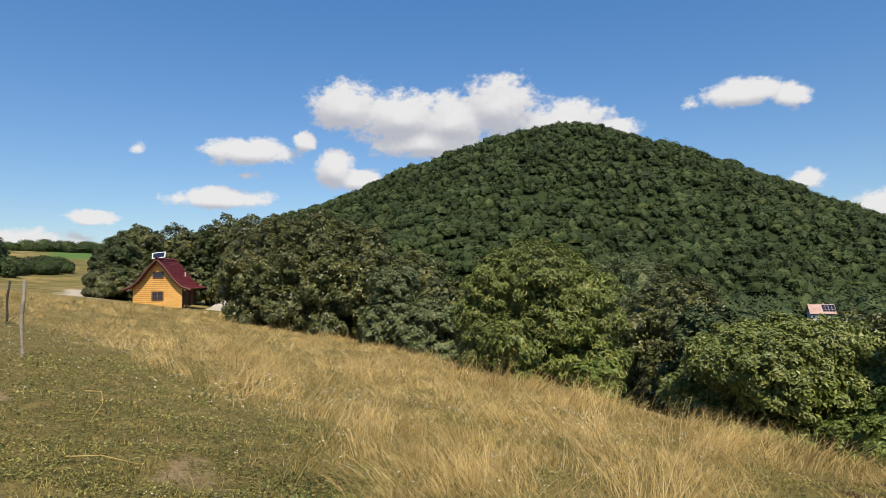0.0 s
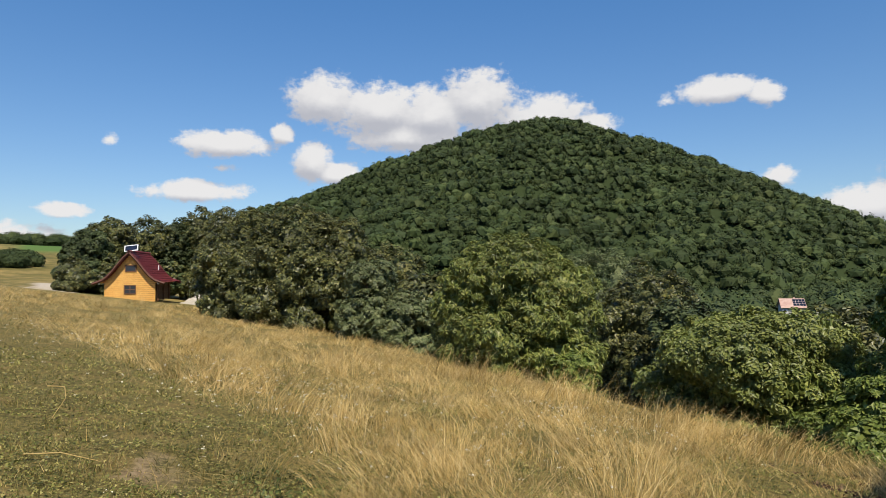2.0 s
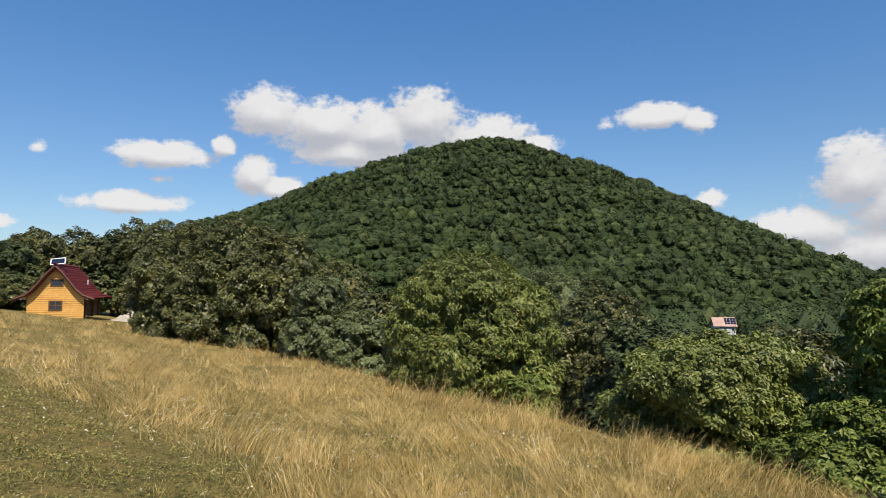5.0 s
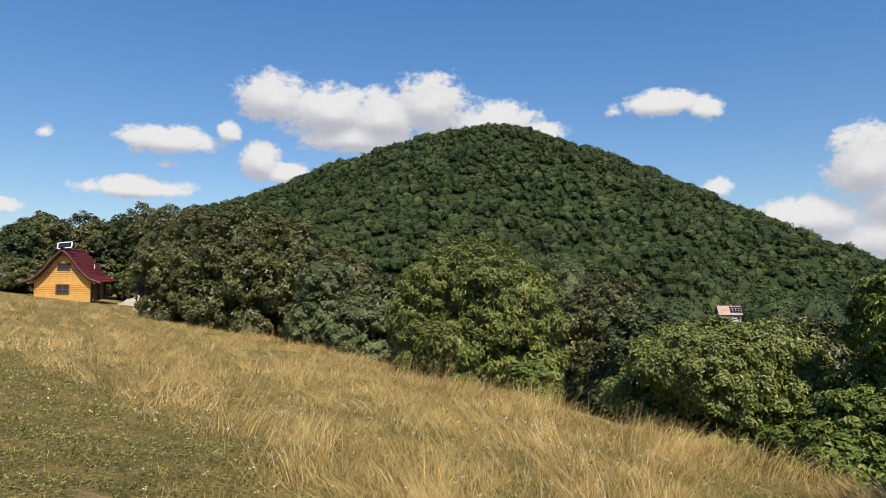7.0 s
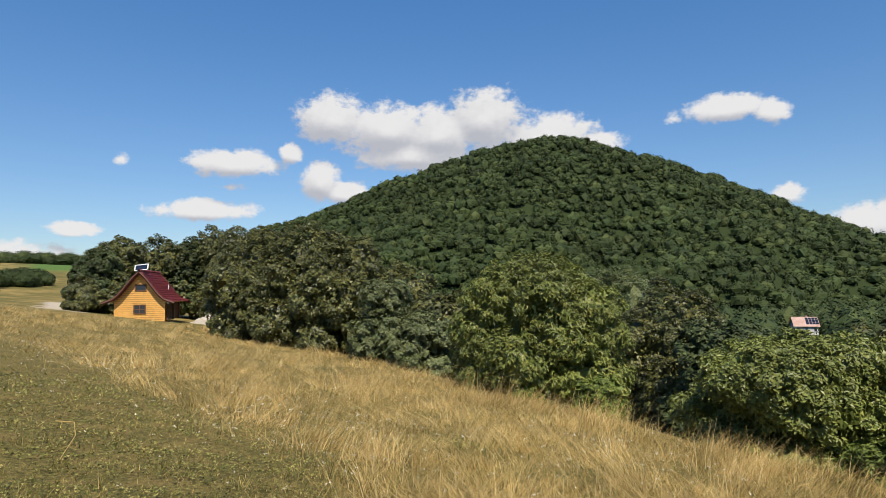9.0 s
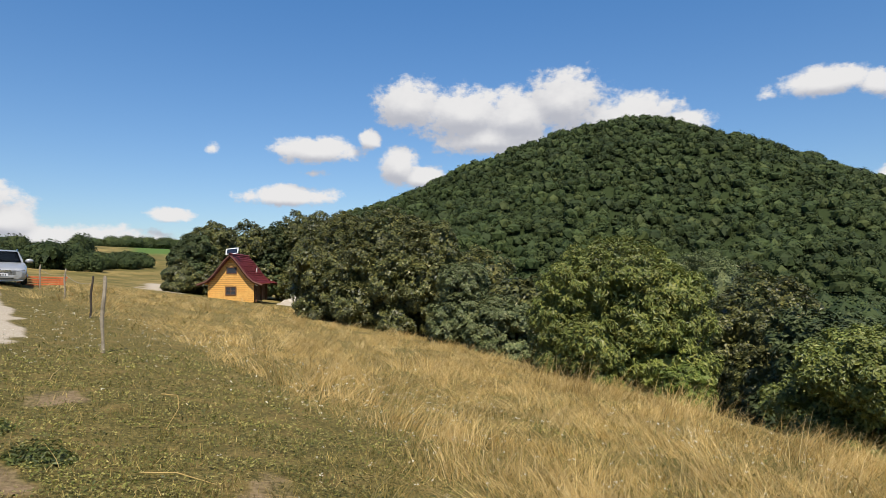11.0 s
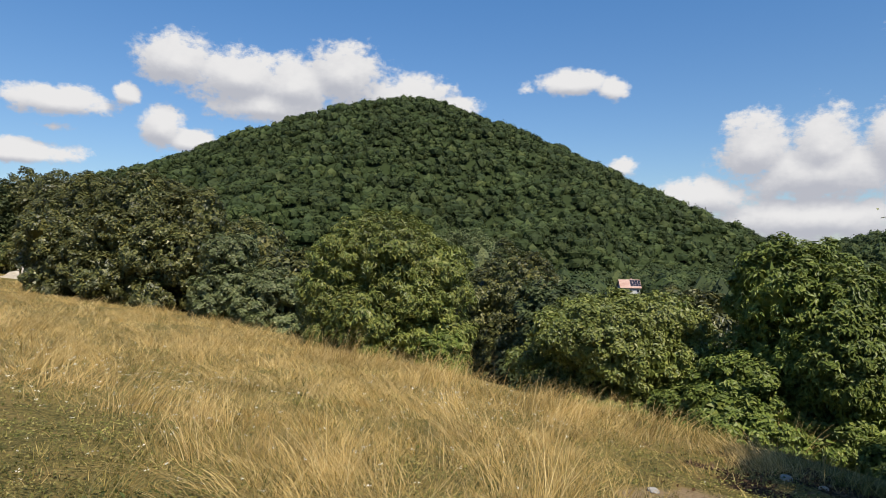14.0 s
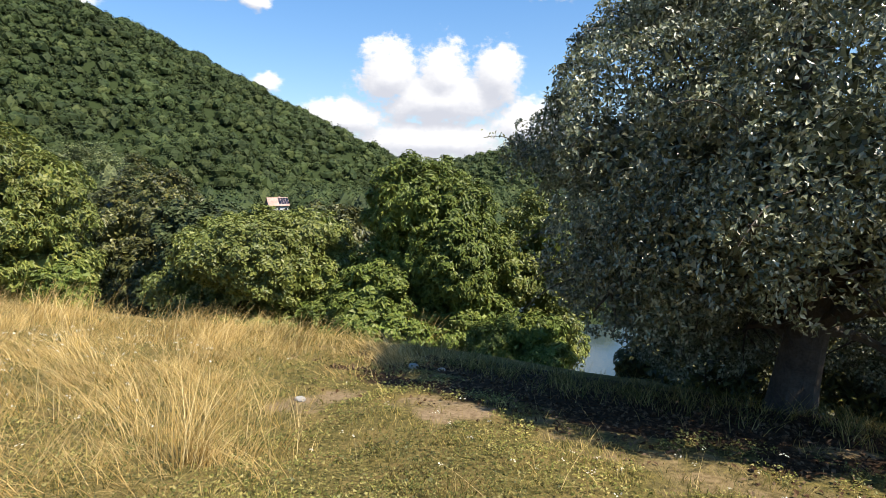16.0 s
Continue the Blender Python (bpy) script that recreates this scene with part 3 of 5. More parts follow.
def tree(name, at, lobes, mat, label, category, seed, clusters, per, spread, length, width, stems=((0, 0, 1.0),), girth=0.1, droop=0.3,
         low=-0.75, limbs=9, group="", up=0.45):
    """A tree or shrub: stems with limbs that reach into the lobes, twigs, and a crown of single leaves. Lobes are relative to the base."""
    rng = np.random.default_rng(seed)
    base = thing(name, Matrix.Translation(at), label, category, group)
    wood = []
    lob = np.asarray(lobes, float)
    for sx, sy, lean in stems:
        top = lob[rng.integers(len(lob)), :3] * 0.9
        k = np.linspace(0, 1, 7)[:, None]
        p0 = np.array([sx, sy, -0.25])
        pts = p0 * (1 - k) + (top - 0) * k + np.sin(k * 3.1) * rng.normal(size=3) * 0.08 * top[2]
        wood.append(tube(pts, girth * (1 - 0.72 * k[:, 0]), 8))
        for _ in range(limbs):
            l = lob[rng.integers(len(lob))]
            s = pts[rng.integers(1, 5)]
            e = l[:3] + unit(rng.normal(size=3)) * l[3:] * 0.85
            kk = np.linspace(0, 1, 6)[:, None]
            q = s * (1 - kk) + e * kk + np.sin(kk * 3.1) * rng.normal(size=3) * 0.1 * np.linalg.norm(e - s)
            wood.append(tube(q, girth * 0.42 * (1 - 0.85 * kk[:, 0]), 5))
            for _ in range(3):
                a = q[rng.integers(2, 6)]
                e2 = a + unit(rng.normal(size=3) + np.array([0, 0, 0.2])) * l[3] * 0.5
                k3 = np.linspace(0, 1, 4)[:, None]
                wood.append(tube(a * (1 - k3) + e2 * k3, girth * 0.14 * (1 - 0.8 * k3[:, 0]), 4))
    V, F = join(wood)
    part_np("trunk", V, F, M_BARK, base, "branching grey-brown stems")
    far_off = math.hypot(at[0], at[1]) > 20
    V, F = foliage(lobes, int(clusters * per * 1.7), spread * 1.7, length * (1.05 if at[0] ** 2 + at[1] ** 2 > 900 else 1.2), width * 1.3, rng, droop, low, up, leaf=leaf_tris if far_off else leaf_quads)
    part_np("crown", V, F, mat, base)
    V, F, _ = hulls(lob[:, :3], lob[:, 3:] * 0.6, rng, True, 9, 0.3, 0.14, -2)
    n = int(clusters * per * 0.4)
    Lb = lob[rng.integers(0, len(lob), n)]
    C = Lb[:, :3] + unit(rng.normal(size=(n, 3))) * rng.uniform(0.6, 0.92, (n, 1)) * Lb[:, 3:]
    V, F = join([(V, F), leaf_tris(C, unit(unit(C - Lb[:, :3]) + rng.normal(size=C.shape) * 0.5), length * 1.5, width * 1.8, rng, droop)])
    part_np("inner_foliage", V, F, mat, base)
    return base


def ground_at(x, y):
    return float(height(np.array([x]), np.array([y]))[0])


def polar(az, r):
    return r * math.sin(radians(az)), r * math.cos(radians(az))


# ---- wooded hill and valley ----


def canopy(name, X, Y, rad, tall, leaves, leaf, mat, label, seed, sink=0.35, fine=True, bosses=7, swell=0.34, rough=0.07):
    """A wood of many crowns in one mesh: each a lumpy body with leaf sprays standing out on its bosses."""
    rng = np.random.default_rng(seed)
    n = len(X)
    S = np.stack([rad, rad, tall], -1) * rng.choice([0.55, 0.7, 0.85, 1.0, 1.2, 1.5], (n, 1)) * rng.uniform(0.88, 1.12, (n, 3))
    C = np.stack([X, Y, height(X, Y) + S[:, 2] * (1 - sink)], -1)
    HV, HF, D = hulls(C, S * 0.93, rng, fine, bosses, swell, rough, -0.2)
    k = rng.integers(0, bosses, (n, leaves))
    Dk = D[np.arange(n)[:, None], k]
    U = unit(rng.normal(size=(n, leaves, 3)) * 0.62 + Dk)
    P = C[:, None] + U * rng.uniform(0.82, 1.1, (n, leaves, 1)) * S[:, None]
    N = unit(U + np.array([0, 0, 0.3]) + rng.normal(size=P.shape) * 0.35).reshape(-1, 3)
    P = P.reshape(-1, 3)
    T = unit(np.cross(N, rng.normal(size=N.shape)))
    B = np.cross(N, T)
    L = leaf * rng.uniform(0.7, 1.35, (len(P), 1))
    V = np.stack([P - T * L * 0.55, P + T * L * 0.5 + B * L * 0.5, P + T * L * 0.45 - B * L * 0.5], 1).reshape(-1, 3)
    F = np.arange(len(V)).reshape(-1, 3) + len(HV)
    ob = part_np(name, np.concatenate([HV, V]), np.concatenate([HF, F]), mat)
    return tagged(ob, label, "forest", kind="stuff")


rng = np.random.default_rng(5)

gx, gy = np.meshgrid(np.arange(-420, 820, 7.5), np.arange(150, 1010, 7.5))
gx, gy = gx.ravel() + rng.uniform(-6, 6, gx.size), gy.ravel() + rng.uniform(-6, 6, gx.size)
ea, er = np.radians(rng.uniform(-22, 50, 1500)), rng.uniform(335, 520, 1500)
gx, gy = np.concatenate([gx, er * np.sin(ea)]), np.concatenate([gy, er * np.cos(ea)])
gr, ga = np.hypot(gx, gy), np.degrees(np.arctan2(gx, gy))
ok = (ga > -24) & (ga < 62) & (gr > 330) & (gr < 1010) & (gr * np.cos(np.radians(ga - 11.3)) < 1000)
ok &= ~((ga > 28.6) & (ga < 33) & (gr < 350))
ok &= rng.uniform(0, 1, len(gx)) > 0.1
ok &= (ga > -6) | ((height(gx, gy) + 6) / gr > 0.05)      # the foot of the hill stays behind the hedgerow
for r0, r1, leaves, leaf, fine_, seed in ((330, 460, 80, 1.1, False, 6), (460, 640, 64, 1.3, False, 60), (640, 830, 48, 1.6, False, 61), (830, 1010, 38, 1.9, False, 62)):
    b_ = ok & (gr >= r0) & (gr < r1)
    n = b_.sum()
    canopy("hill_forest", gx[b_], gy[b_], np.full(n, 4.6), np.full(n, 4.1), leaves, leaf, M_WOODS, "dense dark green deciduous forest covering the hill", seed, 0.35, fine_, 9, 0.34, 0.1)

gx, gy = np.meshgrid(np.arange(-140, 330, 6.6), np.arange(10, 350, 6.6))
gx, gy = gx.ravel() + rng.uniform(-3, 3, gx.size), gy.ravel() + rng.uniform(-3, 3, gx.size)
gr, ga = np.hypot(gx, gy), np.degrees(np.arctan2(gx, gy))
lx_, ly_ = gx - LAKE[0], gy - LAKE[1]
wet = np.sqrt(((lx_ * 0.57 - ly_ * 0.82) / 68) ** 2 + ((lx_ * 0.82 + ly_ * 0.57) / 22) ** 2) < 1
ok = (rim(gx, gy) > 14) & (ga > -24) & (ga < 66) & (gr < 345) & (gr > 44) & ~wet
ok &= ~((ga > 52) & (ga < 66) & (gr < 125))
ok &= ~((ga > 29.2) & (ga < 32.8) & (gr > 110) & (gr < 292))
near = ok & (gr < 130)
canopy("valley_woods", gx[near], gy[near], np.full(near.sum(), 3.6), np.full(near.sum(), 5.0) * np.where(gr[near] < 80, 0.72, 1.0), 480, 0.6, M_VALLEY, "mixed green trees crowding the valley slope", 7, 0.1, bosses=12)
farther = ok & (gr >= 130)
canopy("valley_woods", gx[farther], gy[farther], np.full(farther.sum(), 4.2), np.full(farther.sum(), 5.2), 150, 0.85, M_WOODS, "green trees along the valley floor", 8, 0.2, False, 9)

# bushes and woods on the far left hillside
for a0, a1, r0, r1, n, rad, tall in ((-39.2, -34.0, 138, 158, 44, 2.1, 1.9), (-34.6, -30.9, 150, 172, 46, 1.7, 1.15), (-36.4, -35.2, 160, 170, 7, 2.6, 3.1), (-35, -26.8, 272, 300, 90, 2.6, 1.9),
                                     (-49, -40.4, 84, 104, 44, 2.0, 1.6), (-41.6, -38.6, 150, 165, 10, 2.0, 2.1)):
    a_, r_ = np.radians(rng.uniform(a0, a1, n)), rng.uniform(r0, r1, n)
    canopy("hillside_bushes", r_ * np.sin(a_), r_ * np.cos(a_), np.full(n, rad), np.full(n, tall), 800, 0.34, M_WOODS, "green bushes and small trees on the far hillside", 9 + n, 0.2, True, 10, 0.36, 0.1)

# ---- trees round the meadow ----


def lobed(rng, n, w, h, base):
    """n overlapping lobes that make up a crown w wide and h high above base."""
    out = [(0, 0, base + h * 0.52, w * 0.3, w * 0.3, h * 0.46)]
    for i in range(n):
        th = i * 2.4 + rng.uniform(-0.4, 0.4)
        zz = base + h * rng.uniform(0.25, 0.8)
        k = w * 0.34 * (1.08 - 0.8 * max((zz - base) / h - 0.3, 0.0) - 0.2 * rng.random())
        out.append((math.cos(th) * k, math.sin(th) * k, zz, w * rng.uniform(0.16, 0.25), w * rng.uniform(0.16, 0.25), h * rng.uniform(0.15, 0.24)))
    for i in range(6):                       # skirts that hang to the ground
        th = i * 1.05 + rng.uniform(-0.3, 0.3)
        out.append((math.cos(th) * w * 0.3, math.sin(th) * w * 0.3, base + h * rng.uniform(0.08, 0.2), w * rng.uniform(0.17, 0.23), w * rng.uniform(0.17, 0.23), h * rng.uniform(0.14, 0.2)))
    return out


def plant(name, az, r, w, top, mat, label, category, seed, clusters, per, spread, length, width, base_drop=0.0, lobes=9, **kw):
    """A tree at a heading and distance, w wide, its top at that height in the world."""
    x, y = polar(az, r)
    z = ground_at(x, y) - base_drop
    rg = random.Random(seed)
    return tree(name, (x, y, z), lobed(rg, lobes, w, top - z - 0.05, 0.05 * (top - z)), mat, label, category, seed, clusters, per, spread, length, width, **kw)


W = "walnut_tree"
plant(W, 8.9, 18.2, 4.6, 2.55, M_WALNUT, "spreading light green walnut tree at the meadow edge", "tree", 11, 3000, 12, 0.095, 0.11, 0.034, lobes=14, low=-0.95, droop=0.6, girth=0.14)
plant(W, 42.3, 12.6, 3.0, 1.75, M_BRIGHT, "bright green young walnut tree on the slope", "tree", 12, 2700, 12, 0.075, 0.088, 0.032, lobes=12, low=-0.95, droop=0.6, girth=0.1)
plant(W, 50.8, 13.2, 2.5, 1.1, M_WALNUT, "olive-green young tree beside the apple tree", "tree", 27, 1300, 12, 0.08, 0.085, 0.032, lobes=10, low=-0.98, droop=0.5, girth=0.06)
plant("broadleaf_bush", 28.0, 13.6, 4.2, 0.72, M_BUSH, "dense mid-green bush with large leaves below the meadow rim", "bush", 13, 2700, 12, 0.08, 0.075, 0.036, lobes=14, low=-0.98, girth=0.06)
plant("dark_shrub", -14.8, 37, 6.6, 5.0, M_DARK, "tall dark green shrub at the meadow edge", "shrub", 14, 2720, 13, 0.15, 0.125, 0.07, lobes=12, low=-0.98)
plant("dark_shrub", -11.2, 34, 6.4, 5.2, M_DARK, "tall dark green shrub at the meadow edge", "shrub", 15, 2720, 13, 0.15, 0.125, 0.07, lobes=12, low=-0.98)
plant("dark_shrub", -8.2, 32, 5.0, 4.0, M_DARK, "dark green shrub at the meadow edge", "shrub", 16, 2210, 13, 0.15, 0.125, 0.07, lobes=11, low=-0.98)
plant("pale_shrub", -4.6, 26.5, 2.6, 2.0, M_PALE, "grey-green shrub beside the dark shrubs", "shrub", 17, 1000, 12, 0.11, 0.11, 0.05, lobes=9, low=-0.98)
plant("pale_shrub", -1.4, 25.5, 2.9, 0.8, M_PALE, "low green shrub at the meadow edge", "shrub", 18, 1000, 12, 0.11, 0.11, 0.05, lobes=9, low=-0.98)
plant("dark_tree", 19.6, 26, 4.6, 1.75, M_DARK, "dark blue-green tree behind the walnut", "tree", 19, 1900, 13, 0.12, 0.11, 0.05, lobes=12, low=-0.98)
plant("willow_tree", 16.5, 46, 8.0, 2.8, M_PALE, "grey-green willow crown on the slope", "tree", 20, 1900, 12, 0.2, 0.17, 0.05, lobes=12)
plant("low_bush", 49.3, 10.6, 1.8, -0.75, M_BRIGHT, "low yellow-green bush above the lake bank", "bush", 21, 950, 12, 0.075, 0.075, 0.03, lobes=9, low=-0.98, girth=0.04)
for i, (az, r, w, top) in enumerate(((62.2, 10.5, 1.7, -1.1), (66.5, 11.5, 2.4, -0.6), (70.0, 10.5, 2.8, -0.4), (74.5, 10.5, 3.0, -0.3), (81.0, 10.0, 3.0, -0.3), (88.0, 10.0, 3.0, -0.2))):
    plant("bank_shrub", az, r, w, top, M_DARK, "dark shrub on the lake bank behind the apple tree", "shrub", 30 + i, 500, 12, 0.11, 0.1, 0.05, lobes=8, low=-0.98, girth=0.04, group="bank shrubs", limbs=4)
plant("low_bush", 13.5, 16.4, 1.3, -0.55, M_BRIGHT, "small green bush at the foot of the walnut", "bush", 22, 160, 12, 0.09, 0.12, 0.05, lobes=6, low=-0.98, girth=0.03)
plant("broadleaf_bush", 37.2, 12.0, 2.6, -0.1, M_BRIGHT, "green bush between the bush and the walnut", "bush", 23, 1200, 12, 0.085, 0.082, 0.034, lobes=9, low=-0.98, girth=0.05)
plant("dark_tree", 34.0, 19.0, 4.6, 0.5, M_DARK, "dark tree behind the bushes", "tree", 24, 1100, 13, 0.14, 0.15, 0.075, lobes=10, low=-0.98)
plant("dark_tree", 24.0, 22.0, 4.0, 0.4, M_VALLEY, "green tree below the meadow rim", "tree", 25, 1100, 13, 0.14, 0.15, 0.075, lobes=10, low=-0.98)
plant("dark_tree", 3.0, 29.0, 5.5, 1.6, M_DARK, "dark tree on the slope", "tree", 26, 1200, 13, 0.15, 0.18, 0.09, lobes=10, low=-0.98)
for i, (az, r, w, top) in enumerate(((-27.6, 58, 4.0, 5.0), (-26.0, 61, 6.5, 6.3), (-23.4, 63, 7.0, 6.7), (-20.6, 64, 7.0, 6.7), (-17.6, 62, 7.0, 7.3),
                                     (-15.4, 56, 7.0, 7.0), (-13.2, 54, 7.0, 6.6), (-28.4, 55, 2.6, 2.8), (-25.0, 57, 5.0, 3.5), (-10.0, 50, 7, 5.6), (-6.5, 48, 7, 4.2), (-3.0, 50, 7, 3.6))):
    plant("hedgerow_tree", az, r, w, top, M_DARK if i % 3 else M_VALLEY, "bushy dark green tree in the hedgerow behind the cabin", "tree", 40 + i, 1350, 12, 0.17, 0.17, 0.11, lobes=10, low=-0.98, group="hedgerow trees", limbs=5)

# ---- apple tree ----
ax, ay = 6.35, 2.45
az_ = ground_at(ax, ay)
rng = np.random.default_rng(77)
apple = thing("apple_tree", Matrix.Translation((ax, ay, az_)), "old apple tree with dark glossy leaves and drooping branches", "tree")
lobes = [(0.0, 0.0, 3.0, 1.7, 1.7, 1.6), (-1.2, 0.7, 2.5, 1.2, 1.3, 1.2), (-1.3, -0.6, 2.4, 1.3, 1.3, 1.3), (0.5, 1.5, 2.9, 1.4, 1.3, 1.3), (1.3, 0.3, 2.7, 1.5, 1.6, 1.4),
         (-0.3, -1.8, 2.5, 1.5, 1.4, 1.4), (-0.9, 1.1, 1.5, 1.0, 1.0, 0.9), (-1.7, 0.2, 1.75, 0.9, 1.0, 0.6), (-1.0, -1.3, 1.8, 1.0, 1.0, 0.6), (0.5, 1.4, 1.7, 1.1, 0.9, 0.9),
         (0.1, 0.4, 4.1, 1.4, 1.4, 0.9), (1.2, -1.6, 1.9, 1.3, 1.3, 1.2), (1.6, 1.2, 1.6, 1.1, 1.0, 1.0), (-0.1, 2.2, 2.4, 0.9, 0.9, 0.55), (0.8, 0.9, 3.9, 1.3, 1.2, 0.9),
         (1.4, 1.0, 0.7, 0.9, 0.9, 0.7), (2.2, 0.5, 0.6, 1.0, 1.0, 0.8), (2.1, -1.0, 0.5, 1.0, 1.1, 0.8), (-0.3, -1.0, 3.9, 1.3, 1.3, 0.9),
         (0.2, 1.6, 0.95, 0.8, 0.8, 0.6), (0.9, 1.3, 0.5, 0.9, 0.8, 0.6)]
lobes = [(x * 0.7 if x < 0 else x, *q) for x, *q in lobes]
wood = []
k = np.linspace(0, 1, 9)[:, None]
stem = np.concatenate([0.12 * np.sin(k * 4), 0.1 * np.sin(k * 3 + 1) - 0.08, k * 1.5 - 0.3], 1)
wood.append(tube(stem, 0.23 - 0.07 * k[:, 0] + 0.1 * np.exp(-k[:, 0] * 7), 12))
for i in range(46):
    l = np.array(lobes[i % len(lobes)])
    s = stem[rng.integers(5, 9)]
    e = l[:3] + unit(rng.normal(size=3)) * l[3:] * 0.9
    kk = np.linspace(0, 1, 9)[:, None]
    q = s * (1 - kk) + e * kk + np.sin(kk * 3.14) * (np.array([0, 0, 0.35]) + rng.normal(size=3) * 0.2)
    wood.append(tube(q, 0.075 * (1 - 0.88 * kk[:, 0]), 6))
    for _ in range(6):
        a0 = q[rng.integers(3, 9)]
        e2 = a0 + unit(rng.normal(size=3) + np.array([0, 0, -0.15])) * rng.uniform(0.35, 0.8)
        k3 = np.linspace(0, 1, 5)[:, None]
        wood.append(tube(a0 * (1 - k3) + e2 * k3 + np.sin(k3 * 3.1) * rng.normal(size=3) * 0.05, 0.012 * (1 - 0.8 * k3[:, 0]), 4))
P, W_, U = crown_points(lobes, 150000, 0.13, rng, -0.9)
sprays = [(P, unit(W_ + U * 0.5))]
for i in range(150):                      # long shoots that stand out of the crown
    l = np.array(lobes[rng.integers(len(lobes))])
    u = unit(rng.normal(size=3) + np.array([-0.5, 0.5, 0.25]))
    s = l[:3] + u * l[3:] * 0.85
    e = s + u * rng.uniform(0.2, 0.7) + np.array([0, 0, rng.uniform(-0.25, 0.15)])
    kk = np.linspace(0, 1, 6)[:, None]
    q = s * (1 - kk) + e * kk + np.sin(kk * 3.1) * np.array([0, 0, 0.08])
    wood.append(tube(q, 0.008 * (1 - 0.7 * kk[:, 0]), 4))
    n = 34
    w = rng.uniform(0, 1, (n, 1))
    sprays.append((s * (1 - w) + e * w + np.sin(w * 3.1) * np.array([0, 0, 0.08]) + rng.normal(size=(n, 3)) * 0.035, np.tile(u, (n, 1))))
part_np("trunk", *wood[0], M_BARK, apple, "gnarled dark trunk")
V, F = join(wood[1:])
part_np("limb_work", V, F, M_BARK, apple, "crooked dark limbs and twigs")
C, U = np.concatenate([s[0] for s in sprays]), np.concatenate([s[1] for s in sprays])
N = unit(U * 0.8 + np.array([0, 0, 0.35]) + rng.normal(size=C.shape) * 0.7)
V, F = leaf_quads(C, N, 0.05, 0.027, rng, 0.6)
part_np("crown", V, F, M_APPLE, apple)
Lb = np.array(lobes)[rng.integers(0, len(lobes), 80000)]
C = Lb[:, :3] + unit(rng.normal(size=(80000, 3))) * rng.uniform(0.1, 0.8, (80000, 1)) * Lb[:, 3:]
V, F = leaf_tris(C, unit(rng.normal(size=C.shape) + np.array([0, 0, 0.6])), 0.075, 0.045, rng)
part_np("inner_foliage", V, F, M_APPLE, apple)

# ---- cabin ----
cx_, cy_ = polar(-24.47, 49.0)
cabin = thing("cabin", pose(cx_, cy_, 0.12, 0, 0, 10.0), "small varnished pine cabin with a flared dark red roof", "cabin")
HALF = [(0.0, 3.08), (0.36, 2.72), (0.7, 2.28), (1.02, 1.84), (1.3, 1.5), (1.65, 1.19), (2.32, 0.93)]   # roof line, from ridge to eave


def roof_z(x):
    return float(np.interp(abs(x), [p[0] for p in HALF], [p[1] for p in HALF]))


for i in range(-3, 23):                                # lapped boards of the front
    z0 = 0.02 + i * 0.14
    hw = 1.65
    while hw > 0.05 and roof_z(hw) - 0.1 < z0 + 0.14:
        hw -= 0.02
    if hw > 0.08:
        part("board", box(bmesh.new(), (2 * hw, 0.035, 0.128), (0, 0.0, z0 + 0.07), 0.012), M_PINE, cabin, "honey-coloured pine board")
bm = bmesh.new()
ring = [(-1.62, -0.3)] + [(-x, z - 0.12) for x, z in HALF[::-1] if x < 1.64] + [(x, z - 0.12) for x, z in HALF[1:] if x < 1.64] + [(1.62, -0.3)]
ring = [(-1.62, -0.3), (-1.62, 1.06)] + ring[1:-1] + [(1.62, 1.06), (1.62, -0.3)]
fr = [bm.verts.new((x, 0.03, z)) for x, z in ring]
bk = [bm.verts.new((x, 4.9, z)) for x, z in ring]
bm.faces.new(fr)
bm.faces.new(bk[::-1])
for i in range(len(ring)):
    j = (i + 1) % len(ring)
    bm.faces.new((fr[j], fr[i], bk[i], bk[j]))
bmesh.ops.recalc_face_normals(bm, faces=bm.faces)
part("wall", bm, M_PINE_DARK, cabin, "brown timber side walls")
